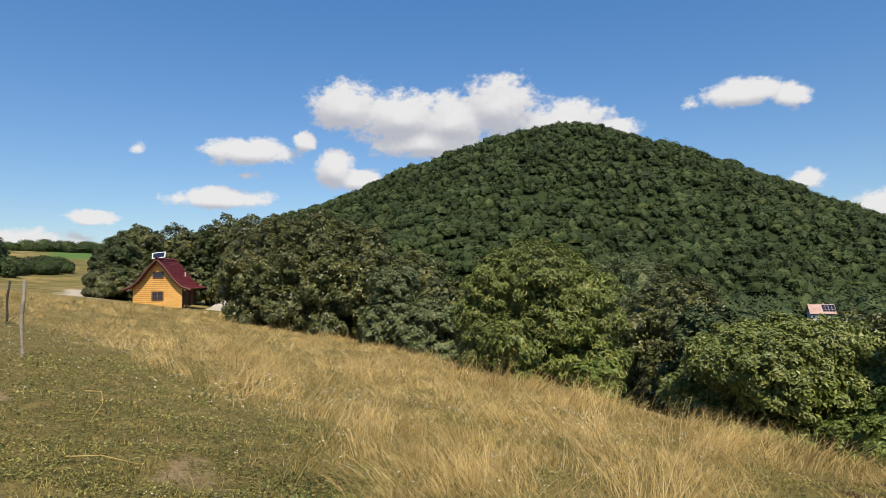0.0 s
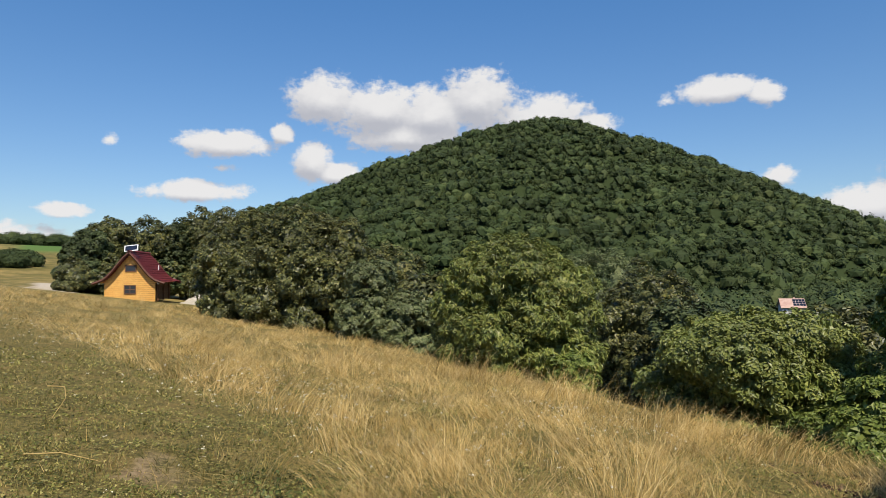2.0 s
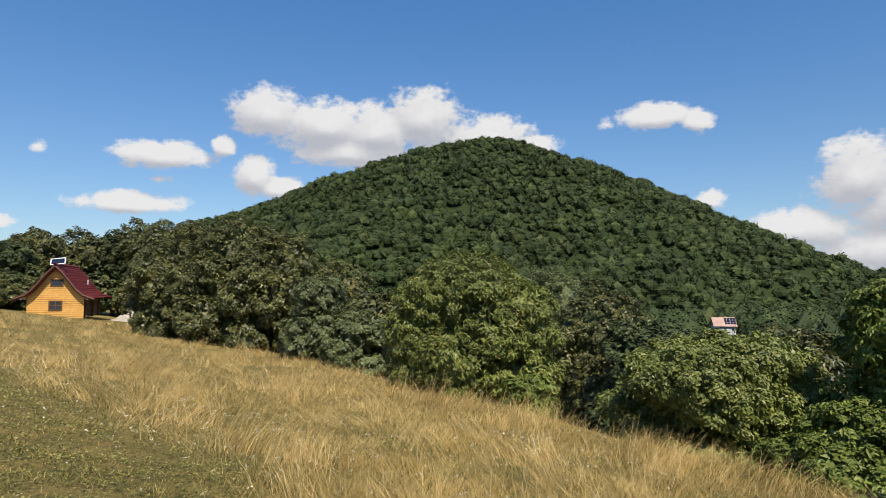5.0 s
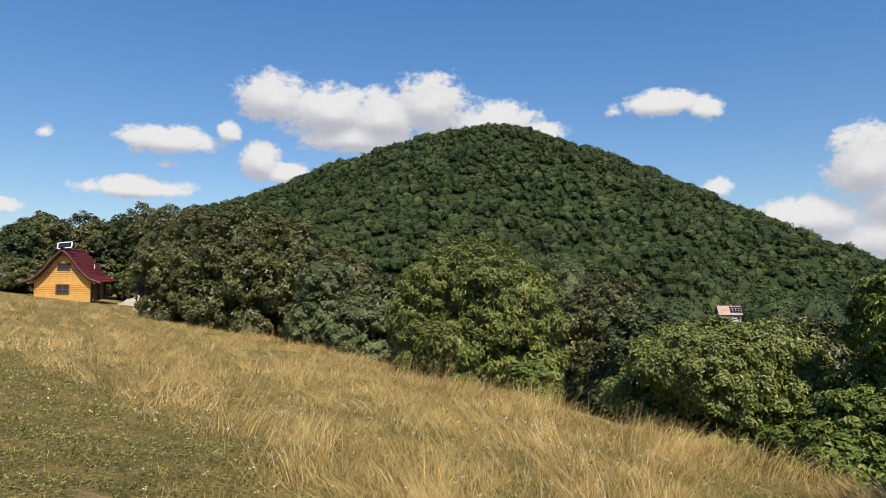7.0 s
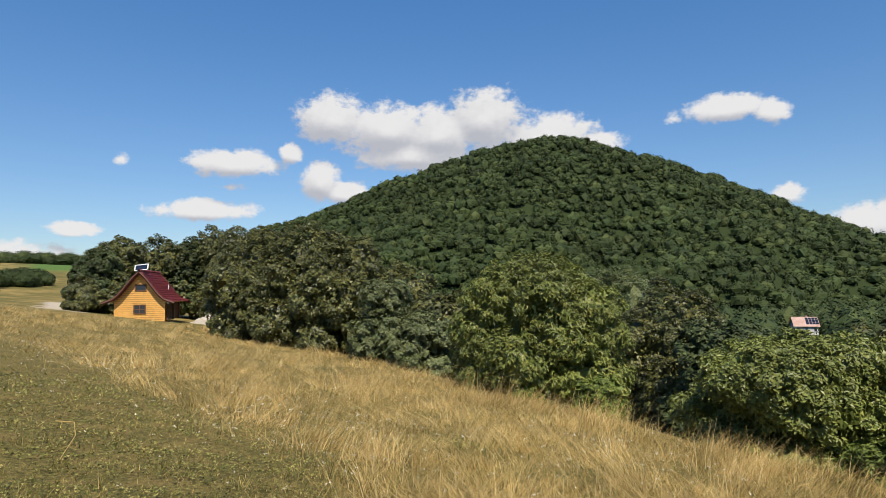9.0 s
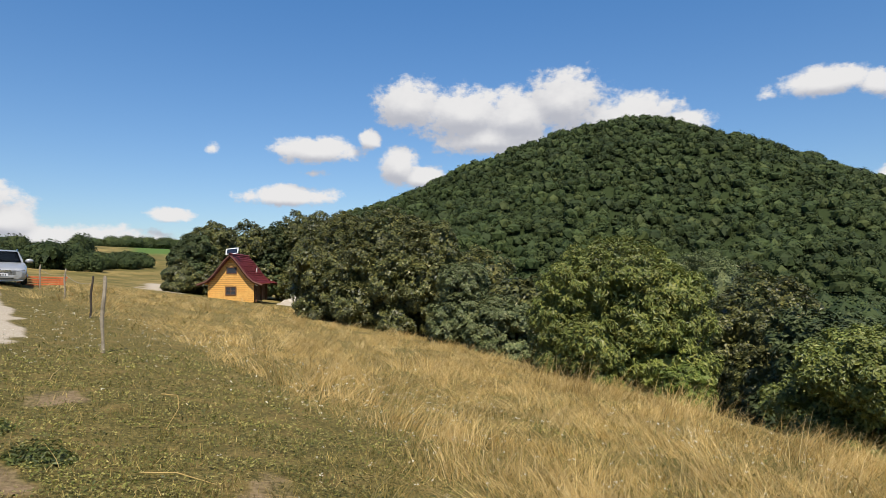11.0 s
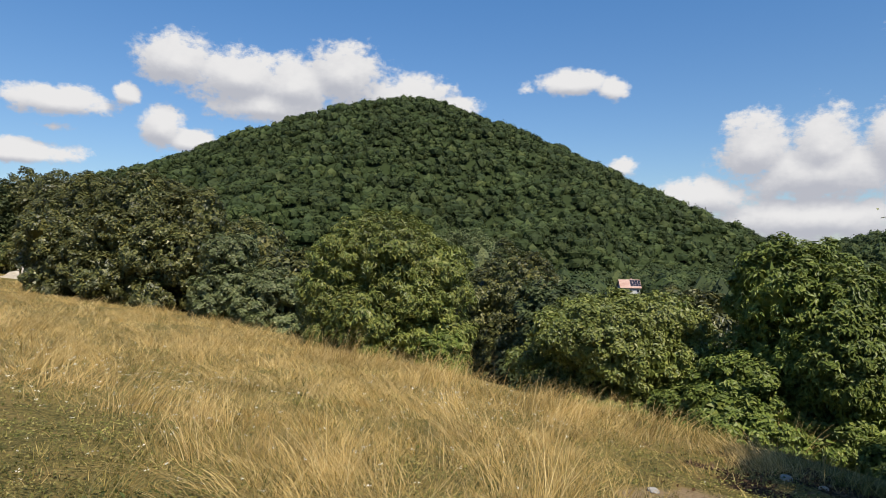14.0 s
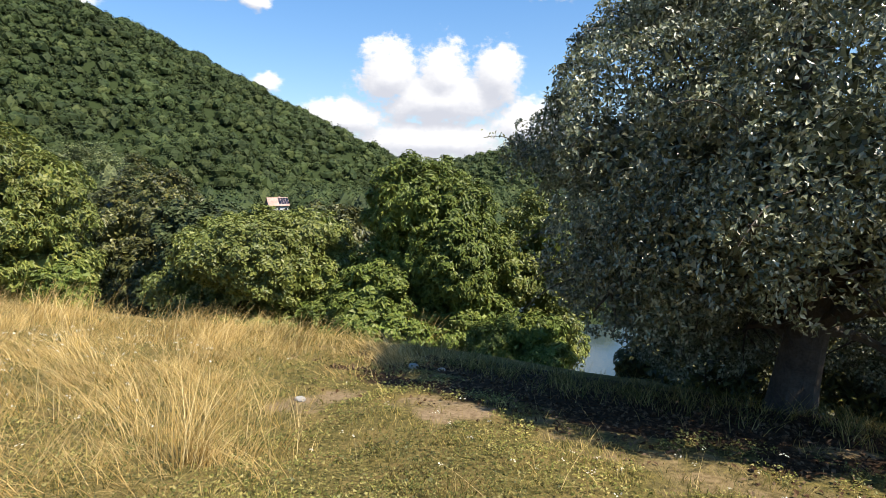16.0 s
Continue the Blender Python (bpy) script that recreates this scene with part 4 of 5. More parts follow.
for sx in (-1, 1):                                     # each roof side, its sheet stepped in rows
    prof = []
    fine_x = np.linspace(0, 1, 15)
    px, pz = np.interp(fine_x * 6, range(7), [p[0] for p in HALF]), np.interp(fine_x * 6, range(7), [p[1] for p in HALF])
    bm = bmesh.new()
    rows_ = []
    for i in range(15):
        rows_.append((px[i], pz[i] + 0.05))
        if 0 < i < 14:
            rows_.append((px[i], pz[i] + 0.02))
    ny = 36
    grid = []
    for x, z in rows_:
        line = []
        for j in range(ny + 1):
            y = -0.42 + j * (5.8 / ny)
            line.append(bm.verts.new((sx * x, y, z + 0.018 * (1 if j % 2 else 0))))
        grid.append(line)
    for i in range(len(grid) - 1):
        for j in range(ny):
            bm.faces.new((grid[i][j], grid[i][j + 1], grid[i + 1][j + 1], grid[i + 1][j]))
    bmesh.ops.solidify(bm, geom=bm.faces[:], thickness=0.03)
    bmesh.ops.recalc_face_normals(bm, faces=bm.faces)
    roof = part("roof", bm, M_ROOF, cabin, "dark red profiled roof sheet")
    for yb in (-0.44, 5.4):                            # barge boards along the gable
        pts = [(sx * x, yb, z - 0.07) for x, z in HALF]
        V, F = tube(pts, [0.085] * len(pts), 4)
        part_np("barge_board", V, F, M_ROOF_EDGE, cabin, "brown board along the gable edge")
    bm = box(bmesh.new(), (0.1, 5.5, 0.12), (sx * 1.75, 2.4, 0.98), 0.01)
    part("eave_beam", bm, M_PINE, cabin, "pale timber beam under the eave")
    bm = bmesh.new()
    bmesh.ops.create_uvsphere(bm, u_segments=12, v_segments=8, radius=0.085, matrix=Matrix.Translation((sx * 1.9, -0.3, 0.9)))
    part("globe_lamp", bm, M_WHITE, cabin, "white globe lamp under the eave")
    for yb in (0.4, 2.1, 3.9):
        bm = box(bmesh.new(), (0.12, 0.12, 1.3), (sx * 1.72, yb + 0.06, 0.3), 0.01)
        if sx > 0:
            part("porch_post", bm, M_PINE_DARK, cabin)
        else:
            bm.free()
V, F = tube([(0, -0.5, 3.14), (0, 1.5, 3.145), (0, 5.42, 3.14)], [0.09] * 3, 8)
part_np("ridge_cap", V, F, M_ROOF, cabin)
V, F = tube([(1.05, 3.6, 1.7), (1.05, 3.6, 2.2)], [0.035, 0.035], 10)
part_np("flue_pipe", V, F, M_WHITE, cabin, "thin pale flue pipe")


def window(name, w, h, at, cross):
    bm = bmesh.new()
    fw = 0.07
    for x in (-1, 1):
        box(bm, (fw, 0.07, h), (at[0] + x * (w - fw) / 2, at[1], at[2]), 0.006)
        box(bm, (w, 0.068, fw), (at[0], at[1], at[2] + x * (h - fw) / 2), 0.006)
    if cross:
        box(bm, (0.04, 0.05, h - fw), (at[0], at[1], at[2]))
        box(bm, (w - fw, 0.048, 0.04), (at[0], at[1], at[2]))
    f = part(name, bm, M_PINE_DARK, cabin, "dark brown window frame")
    bm = box(bmesh.new(), (w - 0.06, 0.02, h - 0.06), (at[0], at[1] + 0.005, at[2]))
    p = part("pane", bm, M_GLASS, f)
    return f


window("attic_window", 0.76, 0.5, (0.04, -0.03, 1.95), False)
window("window", 0.8, 0.66, (0.0, -0.03, 0.46), True)

panel = thing("solar_panel", pose(cx_ - 0.02, cy_ + 0.12, 3.25, 0, 0, 10.0) @ pose(0, 0, 0.02, -38, -7, 0), "small white-framed solar panel standing on the cabin roof", "solar panel")
bm = bmesh.new()
for s_ in (-1, 1):
    box(bm, (0.07, 0.05, 0.56), (s_ * 0.42, 0, 0.28), 0.005)
    box(bm, (0.9, 0.05, 0.07), (0, 0, 0.28 + s_ * 0.245), 0.005)
part("frame", bm, M_WHITE, panel, "white metal frame")
part("cells", box(bmesh.new(), (0.8, 0.03, 0.46), (0, 0.005, 0.28)), M_CELL, panel, "dark solar cells")
V, F = tube([(0.0, 0.05, 0.4), (0.0, 0.32, -0.05)], [0.02, 0.02], 6)
part_np("strut", V, F, M_WHITE, panel)

# spoil heaps of pale soil beside the cabin


def heap(at, rx, ry, h, turn, seed, label):
    rg = np.random.default_rng(seed)
    rr, th = np.meshgrid(np.linspace(0, 1, 14), np.linspace(0, 2 * np.pi, 40, endpoint=False), indexing="ij")
    x, y = rr * np.cos(th) * rx, rr * np.sin(th) * ry
    z = h * (1 - rr ** 2) ** 1.3 * (1 + 0.35 * lumps(x, y, 1.6, seed)) + 0.06 * lumps(x, y, 0.6, seed + 1)
    c, s = math.cos(radians(turn)), math.sin(radians(turn))
    wx, wy = at[0] + x * c - y * s, at[1] + x * s + y * c
    wz = height(wx, wy) + z - 0.12 * rr ** 4
    na_ = 40
    i, j = np.arange(13)[:, None] * na_, np.arange(na_)[None]
    F = np.stack([i + j, i + (j + 1) % na_, i + na_ + (j + 1) % na_, i + na_ + j], -1).reshape(-1, 4)[:, ::-1]
    me = mesh_np("soil_heap", np.stack([wx, wy, wz], -1).reshape(-1, 3), F)
    me.shade_smooth()
    me.materials.append(M_SAND)
    return tagged(new("soil_heap", me), label, "soil heap")


heap(polar(-19.25, 52), 1.5, 1.1, 0.35, 20, 51, "pale heap of dug sandy soil beside the cabin")
heap(polar(-18.5, 55), 2.1, 1.2, 0.95, 20, 52, "pale heap of dug sandy soil behind the cabin")

# ---- far houses ----


def house(az, r, z_ridge, w, l, turn, roof_mat, panels, label):
    x, y = polar(az, r)
    h = thing("house", pose(x, y, z_ridge - 7.5, 0, 0, turn), label, "house")
    bm = box(bmesh.new(), (w - 1.0, l - 1.0, 4.4), (0, 0, 2.2))
    part("wall", bm, M_PLASTER, h, "pale plaster wall")
    for s_ in (-1, 1):
        bm = bmesh.new()
        sl = math.hypot(l / 2, 3.3)
        an = math.atan2(3.3, l / 2)
        box(bm, (w, sl + 0.3, 0.2), (0, s_ * l / 4, 5.8), 0.0, Matrix.Rotation(-s_ * an, 4, "X"))
        part("roof", bm, roof_mat, h)
    for s_ in (-1, 1):
        bm = bmesh.new()
        f = [bm.verts.new(p) for p in ((s_ * (w / 2 - 0.5), -l / 2 + 0.5, 4.4), (s_ * (w / 2 - 0.5), l / 2 - 0.5, 4.4), (s_ * (w / 2 - 0.5), 0, 7.2))]
        bm.faces.new(f)
        bmesh.ops.solidify(bm, geom=bm.faces[:], thickness=0.2)
        part("gable", bm, M_PLASTER, h)
    part("chimney", box(bmesh.new(), (0.6, 0.6, 1.6), (1.0, 0.6, 7.3), 0.03), M_TILE_RED, h)
    for i in range(3):
        w_ = part("window", box(bmesh.new(), (1.1, 0.1, 1.2), (-3 + i * 3, -l / 2 + 0.47, 2.9), 0.02), M_WHITE, h, "white window frame")
        part("pane", box(bmesh.new(), (0.9, 0.1, 1.0), (-3 + i * 3, -l / 2 + 0.44, 2.9)), M_GLASS, w_)
    if panels:
        an = math.atan2(3.3, l / 2)
        for i in range(4):
            for j in range(3):
                d = 0.9 + j * 1.25
                bm = box(bmesh.new(), (1.0, 1.15, 0.06), (0.6 + i * 1.1, -d * math.cos(an), 7.55 - d * math.sin(an)), 0.0, Matrix.Rotation(an, 4, "X"))
                part("solar_module", bm, M_CELL, h, "dark solar module")
    return h


house(31.0, 279, -9.6, 9.0, 7.5, -18, M_TILE_RED, True, "far house with a faded red roof and solar modules among trees")
house(27.2, 270, -11.2, 6.0, 6.0, -30, M_PLASTER, False, "far small house with a pale grey roof among trees")

# ---- fence ----


def post(at, h, rad, mat, lean, label, seed):
    x, y = at
    rg = np.random.default_rng(seed)
    p = tagged(new("fence_post"), label, "fence post", "fence posts")
    p.location = (x, y, ground_at(x, y))
    k = np.linspace(0, 1, 9)[:, None]
    pts = np.concatenate([lean[0] * k * h + 0.012 * np.sin(k * 9 + seed), lean[1] * k * h + 0.01 * np.sin(k * 7), k * h - 0.15 * (1 - k)], 1)
    V, F = tube(pts, rad * (1 + 0.12 * rg.normal(size=9)), 9)
    part_np("stake", V, F, mat, p)
    bm = bmesh.new()
    bmesh.ops.create_cone(bm, cap_ends=True, segments=9, radius1=rad, radius2=rad * 0.6, depth=0.05, matrix=Matrix.Translation(tuple(pts[-1] + np.array([0, 0, 0.02]))))
    part("tip", bm, mat, p)
    return p, Vector((x + pts[-2][0], y + pts[-2][1], p.location.z + pts[-2][2]))


POSTS = [((-19.0, 24.1), 1.0, 0.026, M_POST, (0.0, 0.0), "pale weathered wooden fence post by the car"),
         ((-14.9, 20.05), 0.97, 0.026, M_POST, (0.02, 0.0), "pale weathered wooden fence post"),
         ((-11.0, 15.8), 1.03, 0.03, M_POST_DARK, (0.06, 0.0), "thin dark leaning fence post"),
         ((-6.98, 10.4), 1.23, 0.028, M_POST, (0.01, 0.02), "pale weathered wooden fence post in the turf")]
tops = [post(*p, 60 + i)[1] for i, p in enumerate(POSTS)]
for a0, b0 in zip(tops[:-2], tops[1:-1]):
    k = np.linspace(0, 1, 12)[:, None]
    pts = np.array(a0)[None] * (1 - k) + np.array(b0)[None] * k - np.array([0, 0, 0.12]) * np.sin(k * math.pi)
    V, F = tube(pts, [0.0035] * 12, 5)
    tagged(part_np("fence_wire", V, F, M_WIRE), "thin slack fence wire between two posts", "wire")

bx, by = polar(-38.35, 33.5)
barrier = thing("plank_barrier", pose(bx, by, ground_at(bx, by), 0, 0, 38.5), "low barrier of orange-red painted planks beside the car", "barrier")
for i in range(4):
    part("plank", box(bmesh.new(), (1.9 - 0.1 * i, 0.05, 0.07), (0.1 * i, 0.02 * i, 0.1 + 0.105 * i), 0.008, Matrix.Rotation(0.012 * (i - 1), 4, "Y")), M_ORANGE, barrier)
for x in (-0.85, 0.0, 0.8):
    part("stake", box(bmesh.new(), (0.05, 0.05, 0.55), (x, 0.07, 0.2), 0.006), M_POST, barrier)

# ---- car ----
kx, ky = polar(-40.75, 33.0)
car = thing("car", pose(kx, ky, ground_at(kx, ky), 2.0, 0, 41.0) @ Matrix.Diagonal((1.04, 1.0, 0.93, 1.0)), "silver estate car parked on the track", "car")


def loft(bm, rings, close=True):
    vs = [[bm.verts.new(p) for p in r] for r in rings]
    for a0, b0 in zip(vs[:-1], vs[1:]):
        for i in range(len(a0) - (0 if close else 1)):
            j = (i + 1) % len(a0)
            bm.faces.new((a0[i], a0[j], b0[j], b0[i]))
    if close:
        bm.faces.new(vs[0][::-1])
        bm.faces.new(vs[-1])
    bmesh.ops.recalc_face_normals(bm, faces=bm.faces)


def body_ring(y, w, z0, z1, crown=0.03):
    half = [(w * 0.82, z0), (w * 0.97, z0 + 0.1), (w, z0 + 0.3), (w * 0.99, z1 - 0.16), (w * 0.93, z1 - 0.04), (w * 0.78, z1), (w * 0.4, z1 + crown)]
    return [(x, y, z) for x, z in half] + [(0, y, z1 + crown * 1.2)] + [(-x, y, z) for x, z in half[::-1]]


bm = bmesh.new()
loft(bm, [body_ring(y, w, a0, b0, c) for y, w, a0, b0, c in ((-2.34, 0.52, 0.36, 0.62, 0.0), (-2.31, 0.7, 0.27, 0.68, 0.01), (-2.22, 0.8, 0.22, 0.73, 0.02), (-2.05, 0.855, 0.2, 0.77, 0.03), (-1.8, 0.87, 0.19, 0.83, 0.04),
     (-1.2, 0.88, 0.19, 0.95, 0.05), (0.0, 0.885, 0.19, 0.97, 0.03), (1.4, 0.88, 0.2, 0.98, 0.03), (2.1, 0.85, 0.24, 0.97, 0.02), (2.35, 0.74, 0.36, 0.9, 0.0))])
for f_ in bm.faces:
    f_.smooth = len(f_.verts) == 4 and f_.calc_center_median().y > -2.2
body = part("body", bm, M_PAINT, car, "silver painted bodywork")


def house_ring(y, wb, wt, zb, zt):
    return [(wb, y, zb), (wb * 0.5 + wt * 0.5 + 0.015, y, zb * 0.5 + zt * 0.5), (wt, y, zt - 0.04), (wt * 0.85, y, zt), (0, y, zt + 0.03),
            (-wt * 0.85, y, zt), (-wt, y, zt - 0.04), (-wb * 0.5 - wt * 0.5 - 0.015, y, zb * 0.5 + zt * 0.5), (-wb, y, zb)]


bm = bmesh.new()
loft(bm, [house_ring(-1.15, 0.76, 0.74, 0.93, 0.99), house_ring(-0.75, 0.77, 0.68, 0.95, 1.24), house_ring(-0.32, 0.77, 0.61, 0.95, 1.46), house_ring(0.6, 0.77, 0.6, 0.96, 1.5),
          house_ring(1.7, 0.76, 0.59, 0.96, 1.46), house_ring(2.2, 0.74, 0.62, 0.95, 1.0)])
part("roof", bm, M_PAINT, car)
bm = bmesh.new()
glass = []
for i in range(5):
    f = i / 4
    line = []
    for j in range(9):
        u = -1 + j / 4
        w = 0.69 * (1 - f) + 0.565 * f
        line.append(bm.verts.new((u * w, -1.25 + 0.8 * f + 0.1 * u * u - 0.05, 1.0 + 0.465 * f - 0.02 * u * u)))
    glass.append(line)
for i in range(4):
    for j in range(8):
        bm.faces.new((glass[i][j], glass[i][j + 1], glass[i + 1][j + 1], glass[i + 1][j]))
bmesh.ops.solidify(bm, geom=bm.faces[:], thickness=-0.02)
for f_ in bm.faces:
    f_.smooth = True
part("windscreen", bm, M_CARGLASS, car, "dark reflecting windscreen")
for s_ in (-1, 1):
    bm = bmesh.new()
    q = [(0.775, -0.75, 0.99), (0.775, 1.9, 1.0), (0.64, 1.7, 1.38), (0.65, -0.3, 1.38)]
    f = [bm.verts.new((s_ * x + s_ * 0.012, y, z)) for x, y, z in q]
    bm.faces.new(f)
    bmesh.ops.solidify(bm, geom=bm.faces[:], thickness=0.01)
    part("side_window", bm, M_CARGLASS, car)
    bm = bmesh.new()
    bmesh.ops.create_uvsphere(bm, u_segments=20, v_segments=12, radius=1.0, matrix=pose(s_ * 0.61, -2.22, 0.64, 0, s_ * -8, s_ * 26) @ Matrix.Diagonal((0.2, 0.1, 0.09, 1)))
    for f_ in bm.faces:
        f_.smooth = True
    part("headlight", bm, M_LENS, car, "clear headlight")
    bm = bmesh.new()
    bmesh.ops.create_cone(bm, cap_ends=True, segments=14, radius1=0.08, radius2=0.07, depth=0.06, matrix=pose(s_ * 0.63, -2.2, 0.36, 90))
    part("fog_light", bm, M_BLACK, car)
    bm = bmesh.new()
    bmesh.ops.create_uvsphere(bm, u_segments=16, v_segments=10, radius=1.0, matrix=pose(s_ * 0.97, -0.72, 1.04) @ Matrix.Diagonal((0.14, 0.09, 0.1, 1)))
    for f_ in bm.faces:
        f_.smooth = True
    mirror = part("mirror", bm, M_PAINT, car, "silver door mirror")
    part("mirror_arm", box(bmesh.new(), (0.14, 0.05, 0.05), (s_ * 0.83, -0.7, 0.98), 0.01), M_BLACK, mirror)
    V, F = tube([(s_ * 0.56, -0.2, 1.47), (s_ * 0.57, -0.05, 1.55), (s_ * 0.57, 1.4, 1.55), (s_ * 0.56, 1.6, 1.47)], [0.02] * 4, 8)
    part_np("roof_rail", V, F, M_CHROME, car, "bright roof rail")
    for y in (-1.42, 1.3):
        bm = bmesh.new()
        bmesh.ops.create_cone(bm, cap_ends=True, segments=28, radius1=0.32, radius2=0.32, depth=0.2, matrix=pose(s_ * 0.78, y, 0.31, 0, 90))
        bmesh.ops.bevel(bm, geom=[e for e in bm.edges if len(e.link_faces) == 2 and e.calc_face_angle(0) > 1], offset=0.04, segments=2, affect="EDGES")
        wheel = part("wheel", bm, M_RUBBER, car, "black tyre")
        bm = bmesh.new()
        bmesh.ops.create_cone(bm, cap_ends=True, segments=24, radius1=0.2, radius2=0.17, depth=0.03, matrix=pose(s_ * 0.885, y, 0.31, 0, s_ * 90))
        part("rim", bm, M_CHROME, wheel, "alloy rim")
bm = box(bmesh.new(), (0.66, 0.05, 0.1), (0, -2.31, 0.63), 0.03)
grille = part("grille", bm, M_BLACK, car, "dark grille with bright bars")
for i in range(3):
    part("bar", box(bmesh.new(), (0.68, 0.03, 0.02), (0, -2.335, 0.6 + 0.03 * i), 0.006), M_CHROME, grille)
bm = bmesh.new()
bmesh.ops.create_cone(bm, cap_ends=True, segments=20, radius1=0.06, radius2=0.055, depth=0.02, matrix=pose(0, -2.35, 0.64, 90))
part("badge", bm, M_CHROME, grille)
part("air_intake", box(bmesh.new(), (0.95, 0.06, 0.1), (0, -2.3, 0.32), 0.025), M_BLACK, car)
part("bumper_lip", box(bmesh.new(), (1.5, 0.16, 0.06), (0, -2.2, 0.22), 0.02), M_PAINT, car)
plate = part("number_plate", box(bmesh.new(), (0.52, 0.02, 0.115), (0, -2.345, 0.47), 0.004), M_WHITE, car, "white number plate")
for i in range(6):
    part("bar", box(bmesh.new(), (0.035, 0.008, 0.06), (-0.17 + i * 0.068, -2.357, 0.47)), M_BLACK, plate)

# ---- grass and flowers ----


def blades(X, Y, h, w, lean, rng, segs=2, wind=0.0, heading=None):
    """Grass blades, each bent over its own way."""
    n = len(X)
    Z = height(X, Y) - 0.02
    th = rng.normal(size=n) * 1.2 + 2.6 * lumps(X, Y, 2.2, 55) + 1.8 * lumps(X, Y, 0.7, 56) if wind else rng.uniform(0, 2 * np.pi, n)
    th = th if heading is None else heading
    D = np.stack([np.cos(th) + wind, np.sin(th) * (1 - 0.3 * wind), np.zeros(n)], -1)
    D = unit(D)
    ph = rng.uniform(0, 2 * np.pi, n)
    S = np.stack([np.cos(ph), np.sin(ph), np.zeros(n)], -1) * w[:, None]
    base = np.stack([X, Y, Z], -1)
    rows_ = []
    for k in range(segs + 1):
        f = k / segs
        bend = (f ** 1.7) * lean
        p = base + D * (bend * h)[:, None] + np.array([0, 0, 1.0]) * (h * f * np.sqrt(np.maximum(1 - (0.75 * lean) ** 2, 0.08)))[:, None]
        s = S * (1 - 0.85 * f)
        rows_ += [p - s, p + s]
    V = np.stack(rows_, 1).reshape(-1, 3)
    o = np.arange(n)[:, None] * (2 * (segs + 1))
    F = np.concatenate([np.concatenate([o + 2 * k, o + 2 * k + 1, o + 2 * k + 3, o + 2 * k + 2], 1) for k in range(segs)], 0)
    return V, F


def scatter(n, az0, az1, r0, r1, rng, power=1.0):
    """Plan points, thick near and thin far."""
    a_ = np.radians(rng.uniform(az0, az1, n))
    r_ = r0 * (r1 / r0) ** rng.uniform(0, 1, n) ** power
    return r_ * np.sin(a_), r_ * np.cos(a_), r_


rng = np.random.default_rng(99)
X, Y, r_ = scatter(400000, -50, 60, 3.2, 46, rng, 1.12)
clump = lumps(X, Y, 0.9, 71) + 0.8 * lumps(X, Y, 0.35, 72) + 0.5 * lumps(X, Y, 3.0, 73)
keep = (gold(X, Y) * (0.62 + 0.3 * clump) * (0.62 + 0.38 * smooth(5, 10, r_)) > rng.uniform(0, 1, len(X))) & (rim(X, Y) < 0.5) & (dirt(X, Y) < 0.5) & (track(X, Y) < 0.3)
X, Y, r_, clump = X[keep], Y[keep], r_[keep], clump[keep]
tall = (0.085 + 0.055 * np.clip(clump, -1, 1.5) + 0.13 * smooth(-3.5, 0.2, rim(X, Y)) + 0.05 * smooth(8, 14, r_)) * (0.45 + 0.55 * gold(X, Y))
h = np.clip(tall * rng.uniform(0.5, 1.6, len(X)), 0.06, 0.75)
lean = rng.uniform(0.55, 1.32, len(X))
for sel, segs in ((r_ < 13, 2), (r_ >= 13, 1)):
    V, F = blades(X[sel], Y[sel], h[sel], 0.0014 + 0.00028 * r_[sel], lean[sel], rng, segs, 0.5)
    tagged(part_np("dry_grass", V, F, M_STRAW), "tall golden dry grass over the slope", "grass", kind="stuff")

# swathes: bunches of long stalks that the wind and rain have laid one way
X, Y, r_ = scatter(2900, -50, 60, 3.4, 42, rng, 1.0)
keep = (gold(X, Y) > rng.uniform(0.0, 0.9, len(X))) & (rim(X, Y) < 0.0)
X, Y = X[keep], Y[keep]
m_ = 26
th = np.repeat(2.4 + 2.2 * lumps(X, Y, 3.0, 57) + rng.normal(size=len(X)) * 0.9, m_) + rng.normal(size=len(X) * m_) * 0.22
size_ = np.repeat(rng.uniform(0.5, 1.3, len(X)), m_)
X, Y = np.repeat(X, m_) + rng.normal(size=len(th)) * 0.12 * size_, np.repeat(Y, m_) + rng.normal(size=len(th)) * 0.12 * size_
r_ = np.hypot(X, Y)
h = size_ * rng.uniform(0.2, 0.5, len(X))
V, F = blades(X, Y, h, 0.0013 + 0.00026 * r_, np.repeat(rng.uniform(0.75, 1.3, len(X) // m_), m_) * rng.uniform(0.85, 1.05, len(X)), rng, 2, 0.0, th)
tagged(part_np("grass_swathes", V, F, M_SWATHE), "laid swathes of long pale dry stalks", "grass", kind="stuff")

X, Y, r_ = scatter(185000, -52, 95, 2.6, 44, rng, 1.2)
g_ = gold(X, Y)
keep = ((1 - 0.3 * g_) > rng.uniform(0, 1, len(X))) & (near_mask(X, Y, 5.6, 3.6, 1.35, 3.4, 6, 0.45, seed=38) < rng.uniform(0.05, 1, len(X))) & (rim(X, Y) < 0.4) & (dirt(X, Y) < rng.uniform(0.2, 0.9, len(X))) & (track(X, Y) < 0.3)
X, Y, r_ = X[keep], Y[keep], r_[keep]
h = (0.045 + 0.03 * lumps(X, Y, 1.2, 81) + 0.03 * lumps(X, Y, 0.4, 82) + 0.06 * gold(X, Y)).clip(0.03) * rng.uniform(0.6, 1.6, len(X))
V, F = blades(X, Y, h, 0.0019 + 0.0004 * r_, rng.uniform(0.2, 1.1, len(X)), rng, 1)
